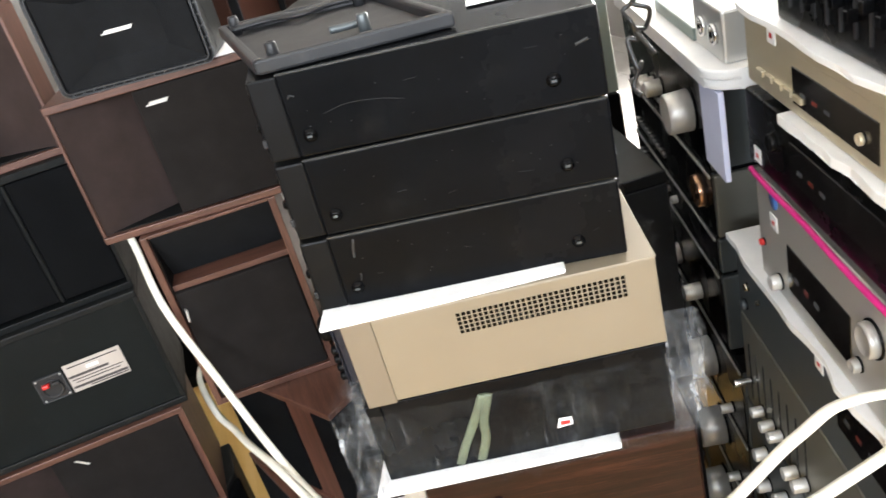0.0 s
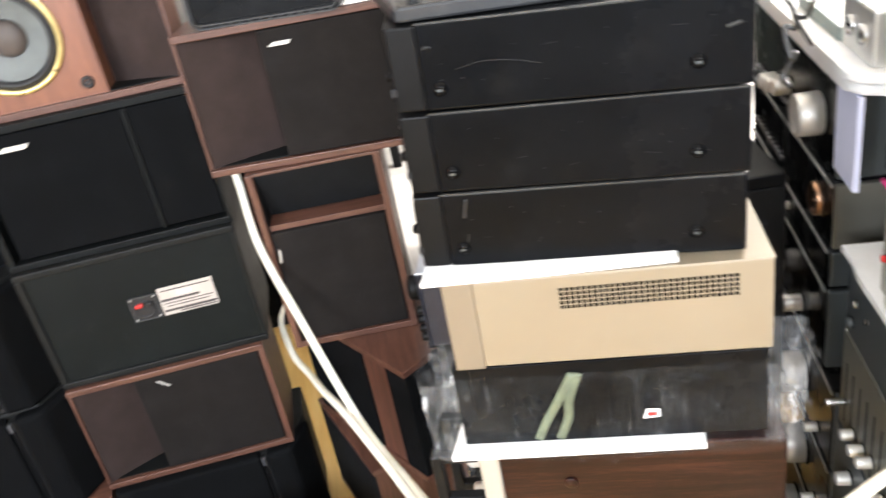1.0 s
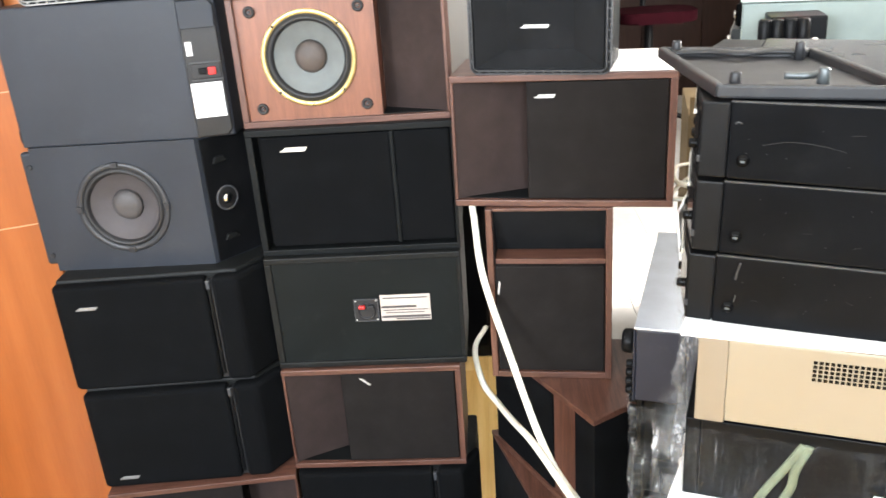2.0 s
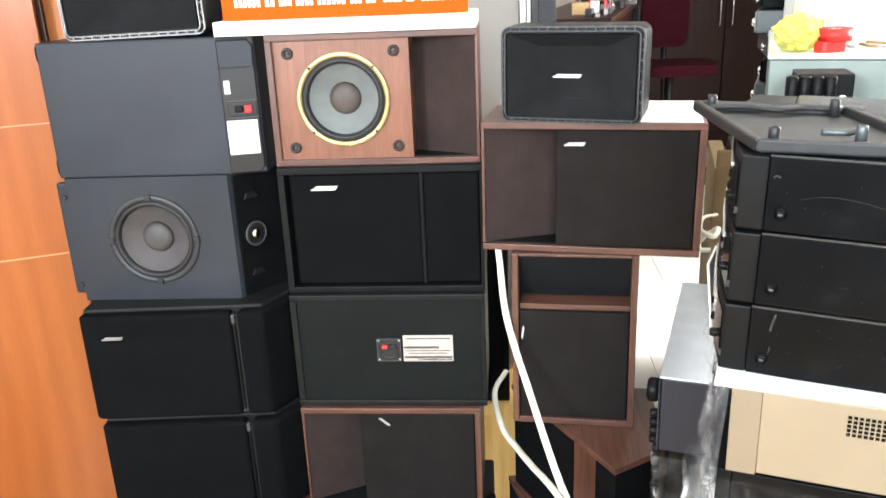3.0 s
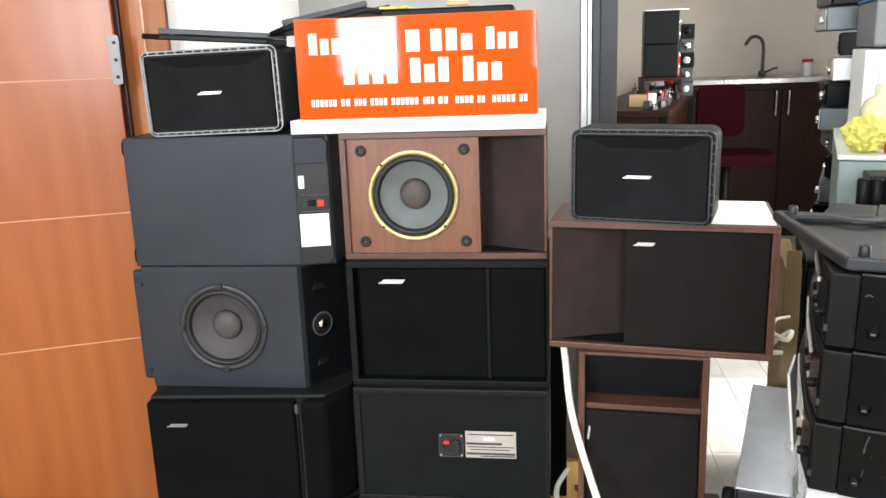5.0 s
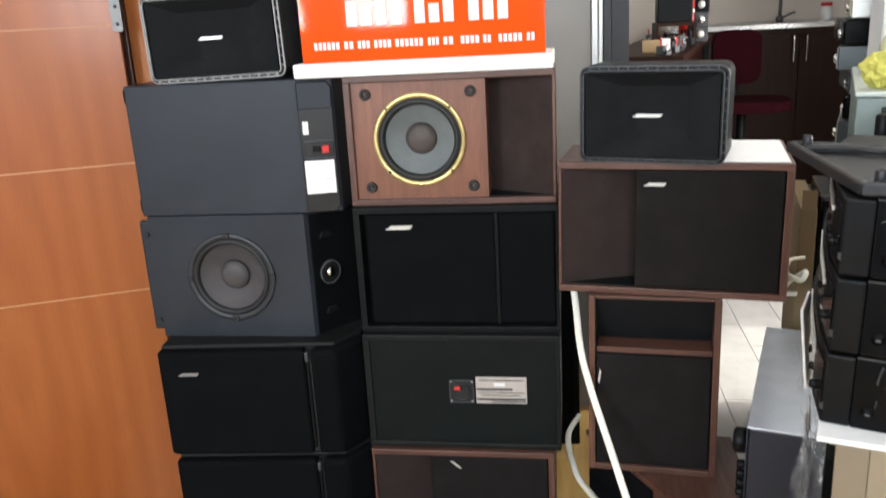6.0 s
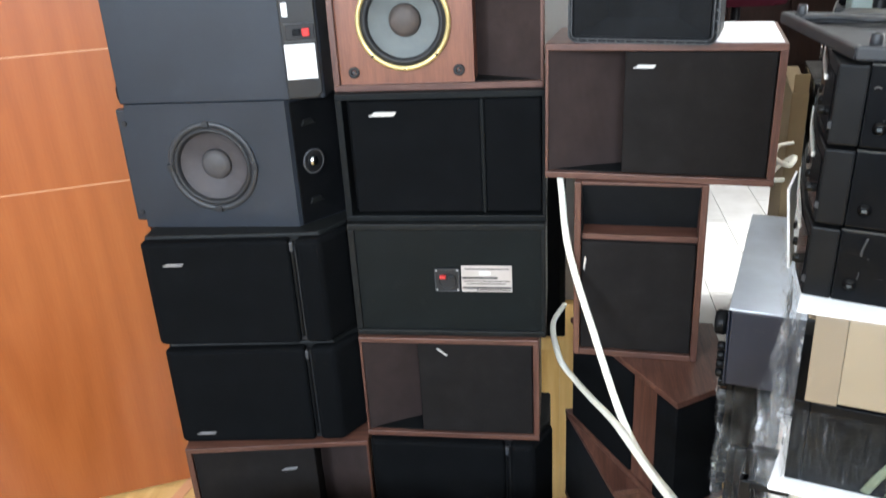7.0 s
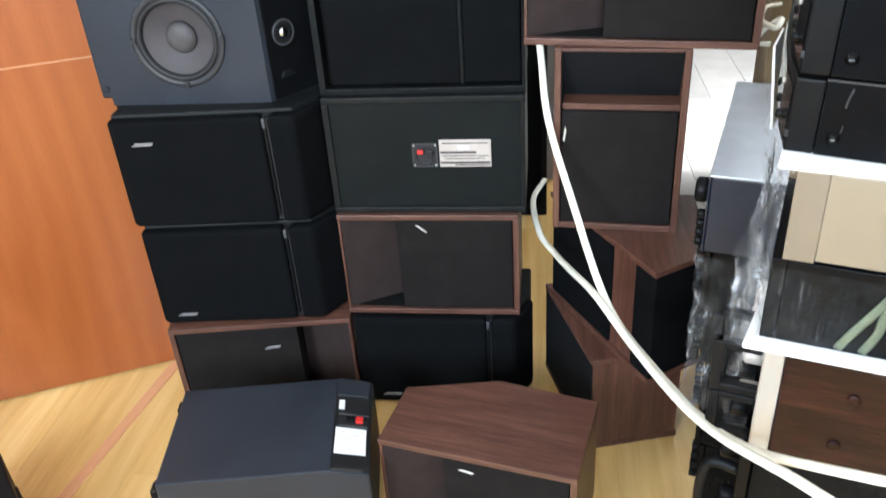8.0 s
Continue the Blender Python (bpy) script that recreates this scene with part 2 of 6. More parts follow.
WALNUT = ((0.030, 0.0122, 0.0082), (0.090, 0.0385, 0.0262), (0.168, 0.077, 0.052))
M = {
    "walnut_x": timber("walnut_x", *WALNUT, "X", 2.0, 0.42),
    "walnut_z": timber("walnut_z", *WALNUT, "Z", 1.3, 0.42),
    "walnut_y": timber("walnut_y", *WALNUT, "Y", 2.0, 0.42),
    "baffle": timber("baffle", (0.10, 0.035, 0.02), (0.175, 0.066, 0.036), (0.25, 0.10, 0.055), "Z", 1.6, 0.4),
    "rosewood": timber("rosewood", (0.003, 0.0011, 0.0008), (0.0165, 0.0046, 0.0031), (0.062, 0.0190, 0.0112), "X", 2.2, 0.35, 0.0, False, 0.12, 0.25),
    "door": timber("door", (0.262, 0.068, 0.0120), (0.298, 0.080, 0.0155), (0.330, 0.096, 0.0210), "Z", 0.6, 0.45, 0.4, True, 0.02, 0.35),
    "jamb": timber("jamb", (0.24, 0.075, 0.02), (0.34, 0.115, 0.032), (0.42, 0.16, 0.05), "Z", 0.5, 0.35, 0.3),
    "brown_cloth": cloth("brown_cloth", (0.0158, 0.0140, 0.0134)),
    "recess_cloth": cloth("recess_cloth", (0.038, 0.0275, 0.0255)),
    "black_cloth": cloth("black_cloth", (0.0052, 0.0056, 0.0062)),
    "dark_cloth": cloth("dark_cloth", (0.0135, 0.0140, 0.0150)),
    "black_vinyl": plain("black_vinyl", (0.0060, 0.0070, 0.0074), 0.5, 0, 0.25, 12, 420, 0.35, 0, 0.022, 0.12),
    "grey_vinyl": plain("grey_vinyl", (0.0220, 0.0258, 0.0332), 0.42, 0, 0.16, 5, 520, 0.25, 0, 0.03, 0.28),
    "black_plastic": plain("black_plastic", (0.0046, 0.0049, 0.0056), 0.4, 0, 0.2, 14, 500, 0.15, 0, 0.016, 0.14),
    "grey_plastic": plain("grey_plastic", (0.045, 0.047, 0.052), 0.5, 0, 0.2, 14, 400, 0.15, 0, 0.12),
    "tray_plastic": plain("tray_plastic", (0.020, 0.0205, 0.022), 0.45, 0, 0.2, 14, 400, 0.15, 0, 0.06, 0.35),
    "dim_red": plain("dim_red", (0.10, 0.012, 0.010), 0.3, 0, 0.2, 30, 300, 0.0),
    "twine": plain("twine", (0.105, 0.125, 0.078), 0.6, 0, 0.3, 40, 300, 0.3),
    "scratch": plain("scratch", (0.020, 0.020, 0.020), 0.5, 0, 0.3, 60, 300, 0.0),
    "rubber": plain("rubber", (0.010, 0.010, 0.011), 0.6, 0, 0.2, 30, 300, 0.1),
    "cone": plain("cone", (0.125, 0.138, 0.136), 0.75, 0, 0.15, 20, 350, 0.3),
    "cone_dark": plain("cone_dark", (0.052, 0.046, 0.048), 0.7, 0, 0.2, 20, 350, 0.3),
    "dustcap": plain("dustcap", (0.064, 0.050, 0.043), 0.6, 0, 0.2, 40, 350, 0.2),
    "dustcap_dark": plain("dustcap_dark", (0.055, 0.05, 0.05), 0.6, 0, 0.2, 40, 350, 0.2),
    "gold_ring": plain("gold_ring", (0.62, 0.5, 0.22), 0.3, 0.75, 0.2, 25, 300, 0.1),
    "chrome": plain("chrome", (0.72, 0.72, 0.72), 0.18, 1.0, 0.05, 30, 300, 0.03),
    "knob_silver": plain("knob_silver", (0.74, 0.72, 0.68), 0.42, 0.55, 0.08, 30, 300, 0.05),
    "knob_copper": plain("knob_copper", (0.55, 0.32, 0.2), 0.25, 0.9, 0.08, 30, 300, 0.05),
    "alu": plain("alu", (0.62, 0.62, 0.60), 0.38, 0.7, 0.08, 9, 300, 0.08),
    "amp_black": plain("amp_black", (0.0034, 0.0038, 0.0046), 0.24, 0.0, 0.3, 6, 600, 0.02, 0.0, 0.016, 0.10),
    "amp_bezel": plain("amp_bezel", (0.0028, 0.0029, 0.0032), 0.25, 0.0, 0.2, 10, 600, 0.05, 0.0, 0.012, 0.14),
    "ring_dark": plain("ring_dark", (0.022, 0.023, 0.026), 0.45, 0, 0.2, 14, 400, 0.1),
    "amp_side": plain("amp_side", (0.0046, 0.0047, 0.0050), 0.40, 0.0, 0.2, 10, 600, 0.12, 0.0, 0.012, 0.14),
    "bright_edge": plain("bright_edge", (0.05, 0.05, 0.049), 0.35, 0.3, 0.35, 40, 300, 0.05),
    "strip_black": plain("strip_black", (0.0125, 0.0122, 0.0125), 0.38, 0.0, 0.2, 12, 500, 0.15, 0.0, 0.03, 0.4),
    "case_lid": plain("case_lid", (0.62, 0.68, 0.63), 0.5, 0.0, 0.06, 10, 200, 0.05),
    "tap_dark": plain("tap_dark", (0.10, 0.095, 0.095), 0.3, 0.7, 0.1, 20, 200, 0.0),
    "liquid": plain("liquid", (0.62, 0.52, 0.05), 0.15, 0, 0.1, 20, 200, 0.0),
    "vinyl_rim": plain("vinyl_rim", (0.0098, 0.0104, 0.0102), 0.5, 0, 0.3, 26, 420, 0.35, 0, 0.05, 0.14),
    "vinyl_back": plain("vinyl_back", (0.0060, 0.0078, 0.0080), 0.55, 0, 0.18, 9, 420, 0.35, 0, 0.028, 0.12),
    "amp_blue": plain("amp_blue", (0.012, 0.015, 0.027), 0.5, 0.0, 0.2, 10, 600, 0.15, 0.0, 0.05),
    "champagne": plain("champagne", (0.250, 0.207, 0.146), 0.42, 0.25, 0.05, 6, 500, 0.1),
    "champagne_trim": plain("champagne_trim", (0.215, 0.178, 0.130), 0.4, 0.3, 0.05, 6, 500, 0.1),
    "gold_panel": plain("gold_panel", (0.54, 0.47, 0.335), 0.34, 0.5, 0.06, 6, 500, 0.08),
    "silver_panel": plain("silver_panel", (0.47, 0.46, 0.43), 0.36, 0.5, 0.06, 6, 500, 0.08),
    "grey_panel": plain("grey_panel", (0.088, 0.100, 0.104), 0.38, 0.4, 0.1, 6, 500, 0.08),
    "olive_panel": plain("olive_panel", (0.20, 0.195, 0.165), 0.4, 0.5, 0.1, 6, 500, 0.08),
    "zinc": plain("zinc", (0.58, 0.63, 0.70), 0.3, 0.55, 0.16, 7, 300, 0.1),
    "display": plain("display", (0.008, 0.007, 0.007), 0.12, 0, 0.2, 20, 300, 0.0),
    "white_foam": plain("white_foam", (0.80, 0.80, 0.79), 0.85, 0, 0.04, 25, 180, 0.4),
    "paper": plain("paper", (0.80, 0.80, 0.80), 0.8, 0, 0.03, 18, 200, 0.15),
    "lilac_paper": plain("lilac_paper", (0.60, 0.62, 0.78), 0.8, 0, 0.04, 18, 200, 0.15),
    "silver_label": plain("silver_label", (0.50, 0.47, 0.45), 0.4, 0.3, 0.08, 20, 200, 0.05),
    "logo": plain("logo", (0.72, 0.71, 0.68), 0.3, 0.4, 0.05, 30, 300, 0.05),
    "logo_grey": plain("logo_grey", (0.28, 0.28, 0.29), 0.35, 0.4, 0.05, 30, 300, 0.05),
    "ink": plain("ink", (0.06, 0.055, 0.055), 0.7, 0, 0.1, 30, 300, 0.0),
    "red": plain("red", (0.60, 0.025, 0.022), 0.35, 0, 0.1, 30, 300, 0.05),
    "pink": plain("pink", (0.62, 0.015, 0.20), 0.5, 0, 0.1, 30, 300, 0.05),
    "blue": plain("blue", (0.06, 0.16, 0.45), 0.5, 0, 0.1, 30, 300, 0.05),
    "sign_orange": plain("sign_orange", (0.86, 0.080, 0.007), -0.06, 0, 0.04, 5, 100, 0.0, 0.0, 0.0, 0.5),
    "cream_cable": plain("cream_cable", (0.88, 0.86, 0.74), 0.5, 0, 0.1, 16, 220, 0.15),
    "black_cable": plain("black_cable", (0.012, 0.012, 0.012), 0.4, 0, 0.1, 16, 220, 0.1),
    "film": film_plastic("film", (0.47, 0.62, 0.78), (0.012, 0.05, 0.6)),
    "loose_film": film_plastic("loose_film", (0.44, 0.58, 0.70), (0.05, 0.18, 0.95), (5.0, 5.0, 1.5)),
    "rim_dark": plain("rim_dark", (0.024, 0.025, 0.027), 0.45, 0, 0.15, 30, 300, 0.1),
    "rim_grey": plain("rim_grey", (0.24, 0.24, 0.235), 0.45, 0.2, 0.15, 30, 300, 0.1),
    "amp_gloss": plain("amp_gloss", (0.006, 0.006, 0.0065), 0.08, 0.0, 0.2, 10, 600, 0.0, 0.0, 0.0, 0.6),
    "old_card": plain("old_card", (0.22, 0.155, 0.08), 0.85, 0, 0.12, 10, 200, 0.2),
    "meter_grey": plain("meter_grey", (0.20, 0.20, 0.205), 0.45, 0.2, 0.08, 12, 300, 0.1),
    "hinge_steel": plain("hinge_steel", (0.17, 0.165, 0.16), 0.4, 0.5, 0.15, 30, 300, 0.1),
    "groove": plain("groove", (0.50, 0.25, 0.13), 0.6, 0, 0.1, 30, 300, 0.05),
    "wall": plain("wall", (0.42, 0.405, 0.385), 0.8, 0, 0.06, 2.5, 160, 0.25),
    "ceiling": plain("ceiling", (0.78, 0.78, 0.76), 0.9, 0, 0.03, 2.5, 160, 0.2),
    "kitchen_wall": plain("kitchen_wall", (0.83, 0.75, 0.67), 0.4, 0, 0.05, 2.5, 160, 0.1),
    "kitchen_wood": timber("kitchen_wood", (0.013, 0.0048, 0.003), (0.021, 0.0078, 0.0048), (0.032, 0.0125, 0.008), "Z", 0.8, 0.45, 0.0, False, 0.12, 0.15),
    "steel": plain("steel", (0.55, 0.56, 0.58), 0.25, 0.9, 0.06, 9, 300, 0.05),
    "maroon": cloth("maroon", (0.024, 0.0036, 0.0065), 500),
    "yellow": plain("yellow", (0.60, 0.56, 0.12), 0.75, 0, 0.25, 40, 200, 0.9),
    "bottle": plain("bottle", (0.58, 0.56, 0.36), 0.12, 0, 0.1, 20, 200, 0.0),
    "green_box": plain("green_box", (0.22, 0.27, 0.25), 0.5, 0, 0.1, 10, 200, 0.05),
    "cardboard": plain("cardboard", (0.36, 0.25, 0.13), 0.85, 0, 0.1, 10, 200, 0.2),
    "oak": per_piece("oak", ((0.58, 0.325, 0.095), (0.73, 0.47, 0.165), (0.85, 0.61, 0.265)), 0.32, "Y", 0.45, 0.2),
    "tile": per_piece("tile", ((0.40, 0.385, 0.36), (0.47, 0.455, 0.43), (0.53, 0.515, 0.49)), 0.28, "N"),
    "grout": plain("grout", (0.80, 0.79, 0.76), 0.9, 0, 0.1, 20, 200, 0.3),
    "threshold": timber("threshold", (0.60, 0.29, 0.14), (0.68, 0.35, 0.18), (0.74, 0.41, 0.23), "X", 1.0, 0.4),
}


# ---- building helpers ----
def part(name, bm, material, parent=None, label="", m=None):
    me = bpy.data.meshes.new(name)
    bmesh.ops.recalc_face_normals(bm, faces=bm.faces)
    bm.to_mesh(me)
    bm.free()
    me.materials.append(M[material])
    ob = new(name, me)
    if parent is not None:
        ob.parent = parent
    if m is not None:
        ob.matrix_basis = m
    if label:
        ob["label"] = label
    return ob


def thing(name, label, category, m, group=""):
    ob = new(name)
    ob.empty_display_size = 0.05
    ob.matrix_basis = m
    return tagged(ob, label, category, group)


def soften(bm, w, seg=2, edges=None):
    if w > 0:
        bmesh.ops.bevel(bm, geom=list(edges or bm.edges), offset=w, segments=seg, profile=0.5, affect="EDGES", clamp_overlap=True)
    return bm


def block(x0, x1, y0, y1, z0, z1, w=0.002, seg=2, bm=None):
    b = bmesh.new()
    bmesh.ops.create_cube(b, size=1.0)
    for v in b.verts:
        v.co = Vector((x0 + (v.co.x + 0.5) * (x1 - x0), y0 + (v.co.y + 0.5) * (y1 - y0), z0 + (v.co.z + 0.5) * (z1 - z0)))
    soften(b, min(w, 0.45 * min(abs(x1 - x0), abs(y1 - y0), abs(z1 - z0))), seg)
    return merge(bm, b)


def merge(bm, b):
    if bm is None:
        return b
    me = bpy.data.meshes.new("tmp")
    b.to_mesh(me)
    b.free()
    bm.from_mesh(me)
    bpy.data.meshes.remove(me)
    return bm


def prism(plan, z0, z1, w=0.002, seg=2, bm=None):
    """A plan outline (x, y) raised from z0 to z1."""
    b = bmesh.new()
    lo, hi = [b.verts.new((x, y, z0)) for x, y in plan], [b.verts.new((x, y, z1)) for x, y in plan]
    n = len(plan)
    b.faces.new(lo[::-1])
    b.faces.new(hi)
    for i in range(n):
        b.faces.new((lo[i], lo[(i + 1) % n], hi[(i + 1) % n], hi[i]))
    soften(b, w, seg)
    return merge(bm, b)


def facing(outline, y0, y1, w=0.002, seg=2, bm=None):
    """An outline (x, z) as seen from the front, from y0 (front) to y1."""
    b = prism([(x, -z) for x, z in outline], y0, y1, w, seg)
    for v in b.verts:
        v.co = Vector((v.co.x, v.co.z, -v.co.y))
    return merge(bm, b)


def rounded(x0, x1, z0, z1, r, n=6):
    out = []
    for cx, cz, a0 in ((x1 - r, z1 - r, 0), (x0 + r, z1 - r, 90), (x0 + r, z0 + r, 180), (x1 - r, z0 + r, 270)):
        for i in range(n + 1):
            a = radians(a0 + 90 * i / n)
            out.append((cx + r * math.cos(a), cz + r * math.sin(a)))
    return out


def lathe(profile, seg=48, axis="y", at=(0, 0, 0), bm=None, caps=True):
    """Profile of (radius, height along the axis), turned."""
    b = bmesh.new()
    rings = []
    for r, h in profile:
        ring = []
        for i in range(seg):
            a = 2 * math.pi * i / seg
            c, s = r * math.cos(a), r * math.sin(a)
            ring.append(b.verts.new({"y": (c, h, s), "z": (c, s, h), "x": (h, c, s)}[axis]))
        rings.append(ring)
    for p, q in zip(rings, rings[1:]):
        for i in range(seg):
            b.faces.new((p[i], p[(i + 1) % seg], q[(i + 1) % seg], q[i]))
    if caps:
        b.faces.new(rings[0])
        b.faces.new(rings[-1])
    bmesh.ops.translate(b, vec=Vector(at), verts=b.verts)
    for f in b.faces:
        f.smooth = True
    return merge(bm, b)


def rod(r, h0, h1, axis="y", at=(0, 0, 0), seg=20, bm=None, w=None):
    w = min(r * 0.25, abs(h1 - h0) * 0.2) if w is None else w
    return lathe([(r - w, h0), (r, h0 + w), (r, h1 - w), (r - w, h1)], seg, axis, at, bm)


def spline(pts, n=8):
    p = [Vector(q) for q in pts]
    p = [2 * p[0] - p[1]] + p + [2 * p[-1] - p[-2]]
    out = []
    for i in range(1, len(p) - 2):
        for k in range(n):
            t = k / n
            out.append(0.5 * ((2 * p[i]) + (p[i + 1] - p[i - 1]) * t + (2 * p[i - 1] - 5 * p[i] + 4 * p[i + 1] - p[i + 2]) * t * t + (3 * p[i] - p[i - 1] - 3 * p[i + 1] + p[i + 2]) * t ** 3))
    return out + [p[-2]]


def tube(pts, ra, rb=None, n=8, seg=10, bm=None):
    """A cable along points; ra and rb are its half widths (a flat twin cable where they differ)."""
    rb = rb or ra
    line = spline(pts, n)
    b = bmesh.new()
    rings, side = [], Vector((1, 0, 0.2))
    for i, q in enumerate(line):
        d = (line[min(i + 1, len(line) - 1)] - line[max(i - 1, 0)]).normalized()
        side = (side - d * side.dot(d)).normalized()
        up = d.cross(side)
        rings.append([b.verts.new(q + side * ra * math.cos(2 * math.pi * k / seg) + up * rb * math.sin(2 * math.pi * k / seg)) for k in range(seg)])
    for p, q in zip(rings, rings[1:]):
        for k in range(seg):
            b.faces.new((p[k], p[(k + 1) % seg], q[(k + 1) % seg], q[k])).smooth = True
    b.faces.new(rings[0])
    b.faces.new(rings[-1])
    return merge(bm, b)


def holed_plate(x0, x1, z0, z1, cx, cz, r, y0, y1, n=56):
    """A board with a round hole through it."""
    b = bmesh.new()
    rim, edge = [], []
    angs = sorted([2 * math.pi * i / n for i in range(n)] + [math.atan2(z - cz, x - cx) % (2 * math.pi) for x in (x0, x1) for z in (z0, z1)])
    for a in angs:
        c, s = math.cos(a), math.sin(a)
        k = min(((x1 if c > 0 else x0) - cx) / c if abs(c) > 1e-9 else 1e9, ((z1 if s > 0 else z0) - cz) / s if abs(s) > 1e-9 else 1e9)
        rim.append((cx + r * c, cz + r * s))
        edge.append((cx + k * c, cz + k * s))
    rows = [[b.verts.new((x, y, z)) for x, z in ring] for ring, y in ((rim, y0), (edge, y0), (edge, y1), (rim, y1))]
    for q, w in zip(rows, rows[1:] + rows[:1]):
        for i in range(len(angs)):
            b.faces.new((q[i], q[(i + 1) % len(angs)], w[(i + 1) % len(angs)], w[i]))
    return b


def badge(parent, x, z, y=-0.003, w=0.046, h=0.0085, material="logo", tilt=0.0, mirror=False, name="badge"):
    """A slanted plain metal badge."""
    k = h * 0.75
    out = [(-w / 2, -h / 2), (w / 2 - k, -h / 2), (w / 2, h / 2), (-w / 2 + k * 1.6, h / 2), (-w / 2 + k, -h * 0.12), (-w / 2, -h * 0.2)]
    return part(name, facing(out, 0, 0.003, 0.0006, 1), material, parent, "slanted plain badge", pose(x, y, z, 0, tilt, 0))


def woofer(parent, x, z, y, r, ring, cone, cap, label):
    """A driver seen from the front: ring, rubber surround, cone, dust cap, screws."""
    m = pose(x, y, z)
    k0 = 0.02 if ring == "gold_ring" else 0.045
    w = part("woofer", lathe([(r * 0.99, 0.004), (r, -0.003), (r * 0.985, -0.005), (r * (0.925 - k0), -0.0055), (r * (0.91 - k0), 0.002), (r * (0.90 - k0), 0.006)], 64, caps=False), ring, parent, label, m)
    part("surround", lathe([(r * 0.92, 0.004), (r * 0.905, -0.002), (r * 0.875, -0.001), (r * 0.86, -0.004), (r * 0.815, -0.0075), (r * 0.77, -0.004), (r * 0.745, 0.003), (r * 0.735, 0.006)], 64, caps=False), "rubber", w, "black rubber surround")
    part("cone", lathe([(r * 0.75, 0.003), (r * 0.7, 0.007), (r * 0.55, 0.014), (r * 0.34, 0.024), (r * 0.1, 0.034)], 64, caps=False), cone, w, "pressed paper cone")
    part("dust_cap", lathe([(r * 0.35, 0.025), (r * 0.31, 0.016), (r * 0.22, 0.011), (r * 0.1, 0.0085), (0.0005, 0.008)], 40), cap, w, "domed dust cap")
    for k in range(4):
        if ring != "gold_ring":
            part("lug", block(-r * 0.075, r * 0.075, -0.0085, -0.002, r * 0.885, r * 1.015, 0.0015), "rubber", w, "black fixing lug", pose(0, 0, 0, 0, 90 * k, 0))
        else:
            a = radians(k * 90 + 45)
            part("screw", rod(r * 0.032, -0.007, 0, "y", (r * 0.955 * math.cos(a), 0, r * 0.955 * math.sin(a)), 10), "rubber", w)
    return w


GRP = "stacked second-hand loudspeakers"


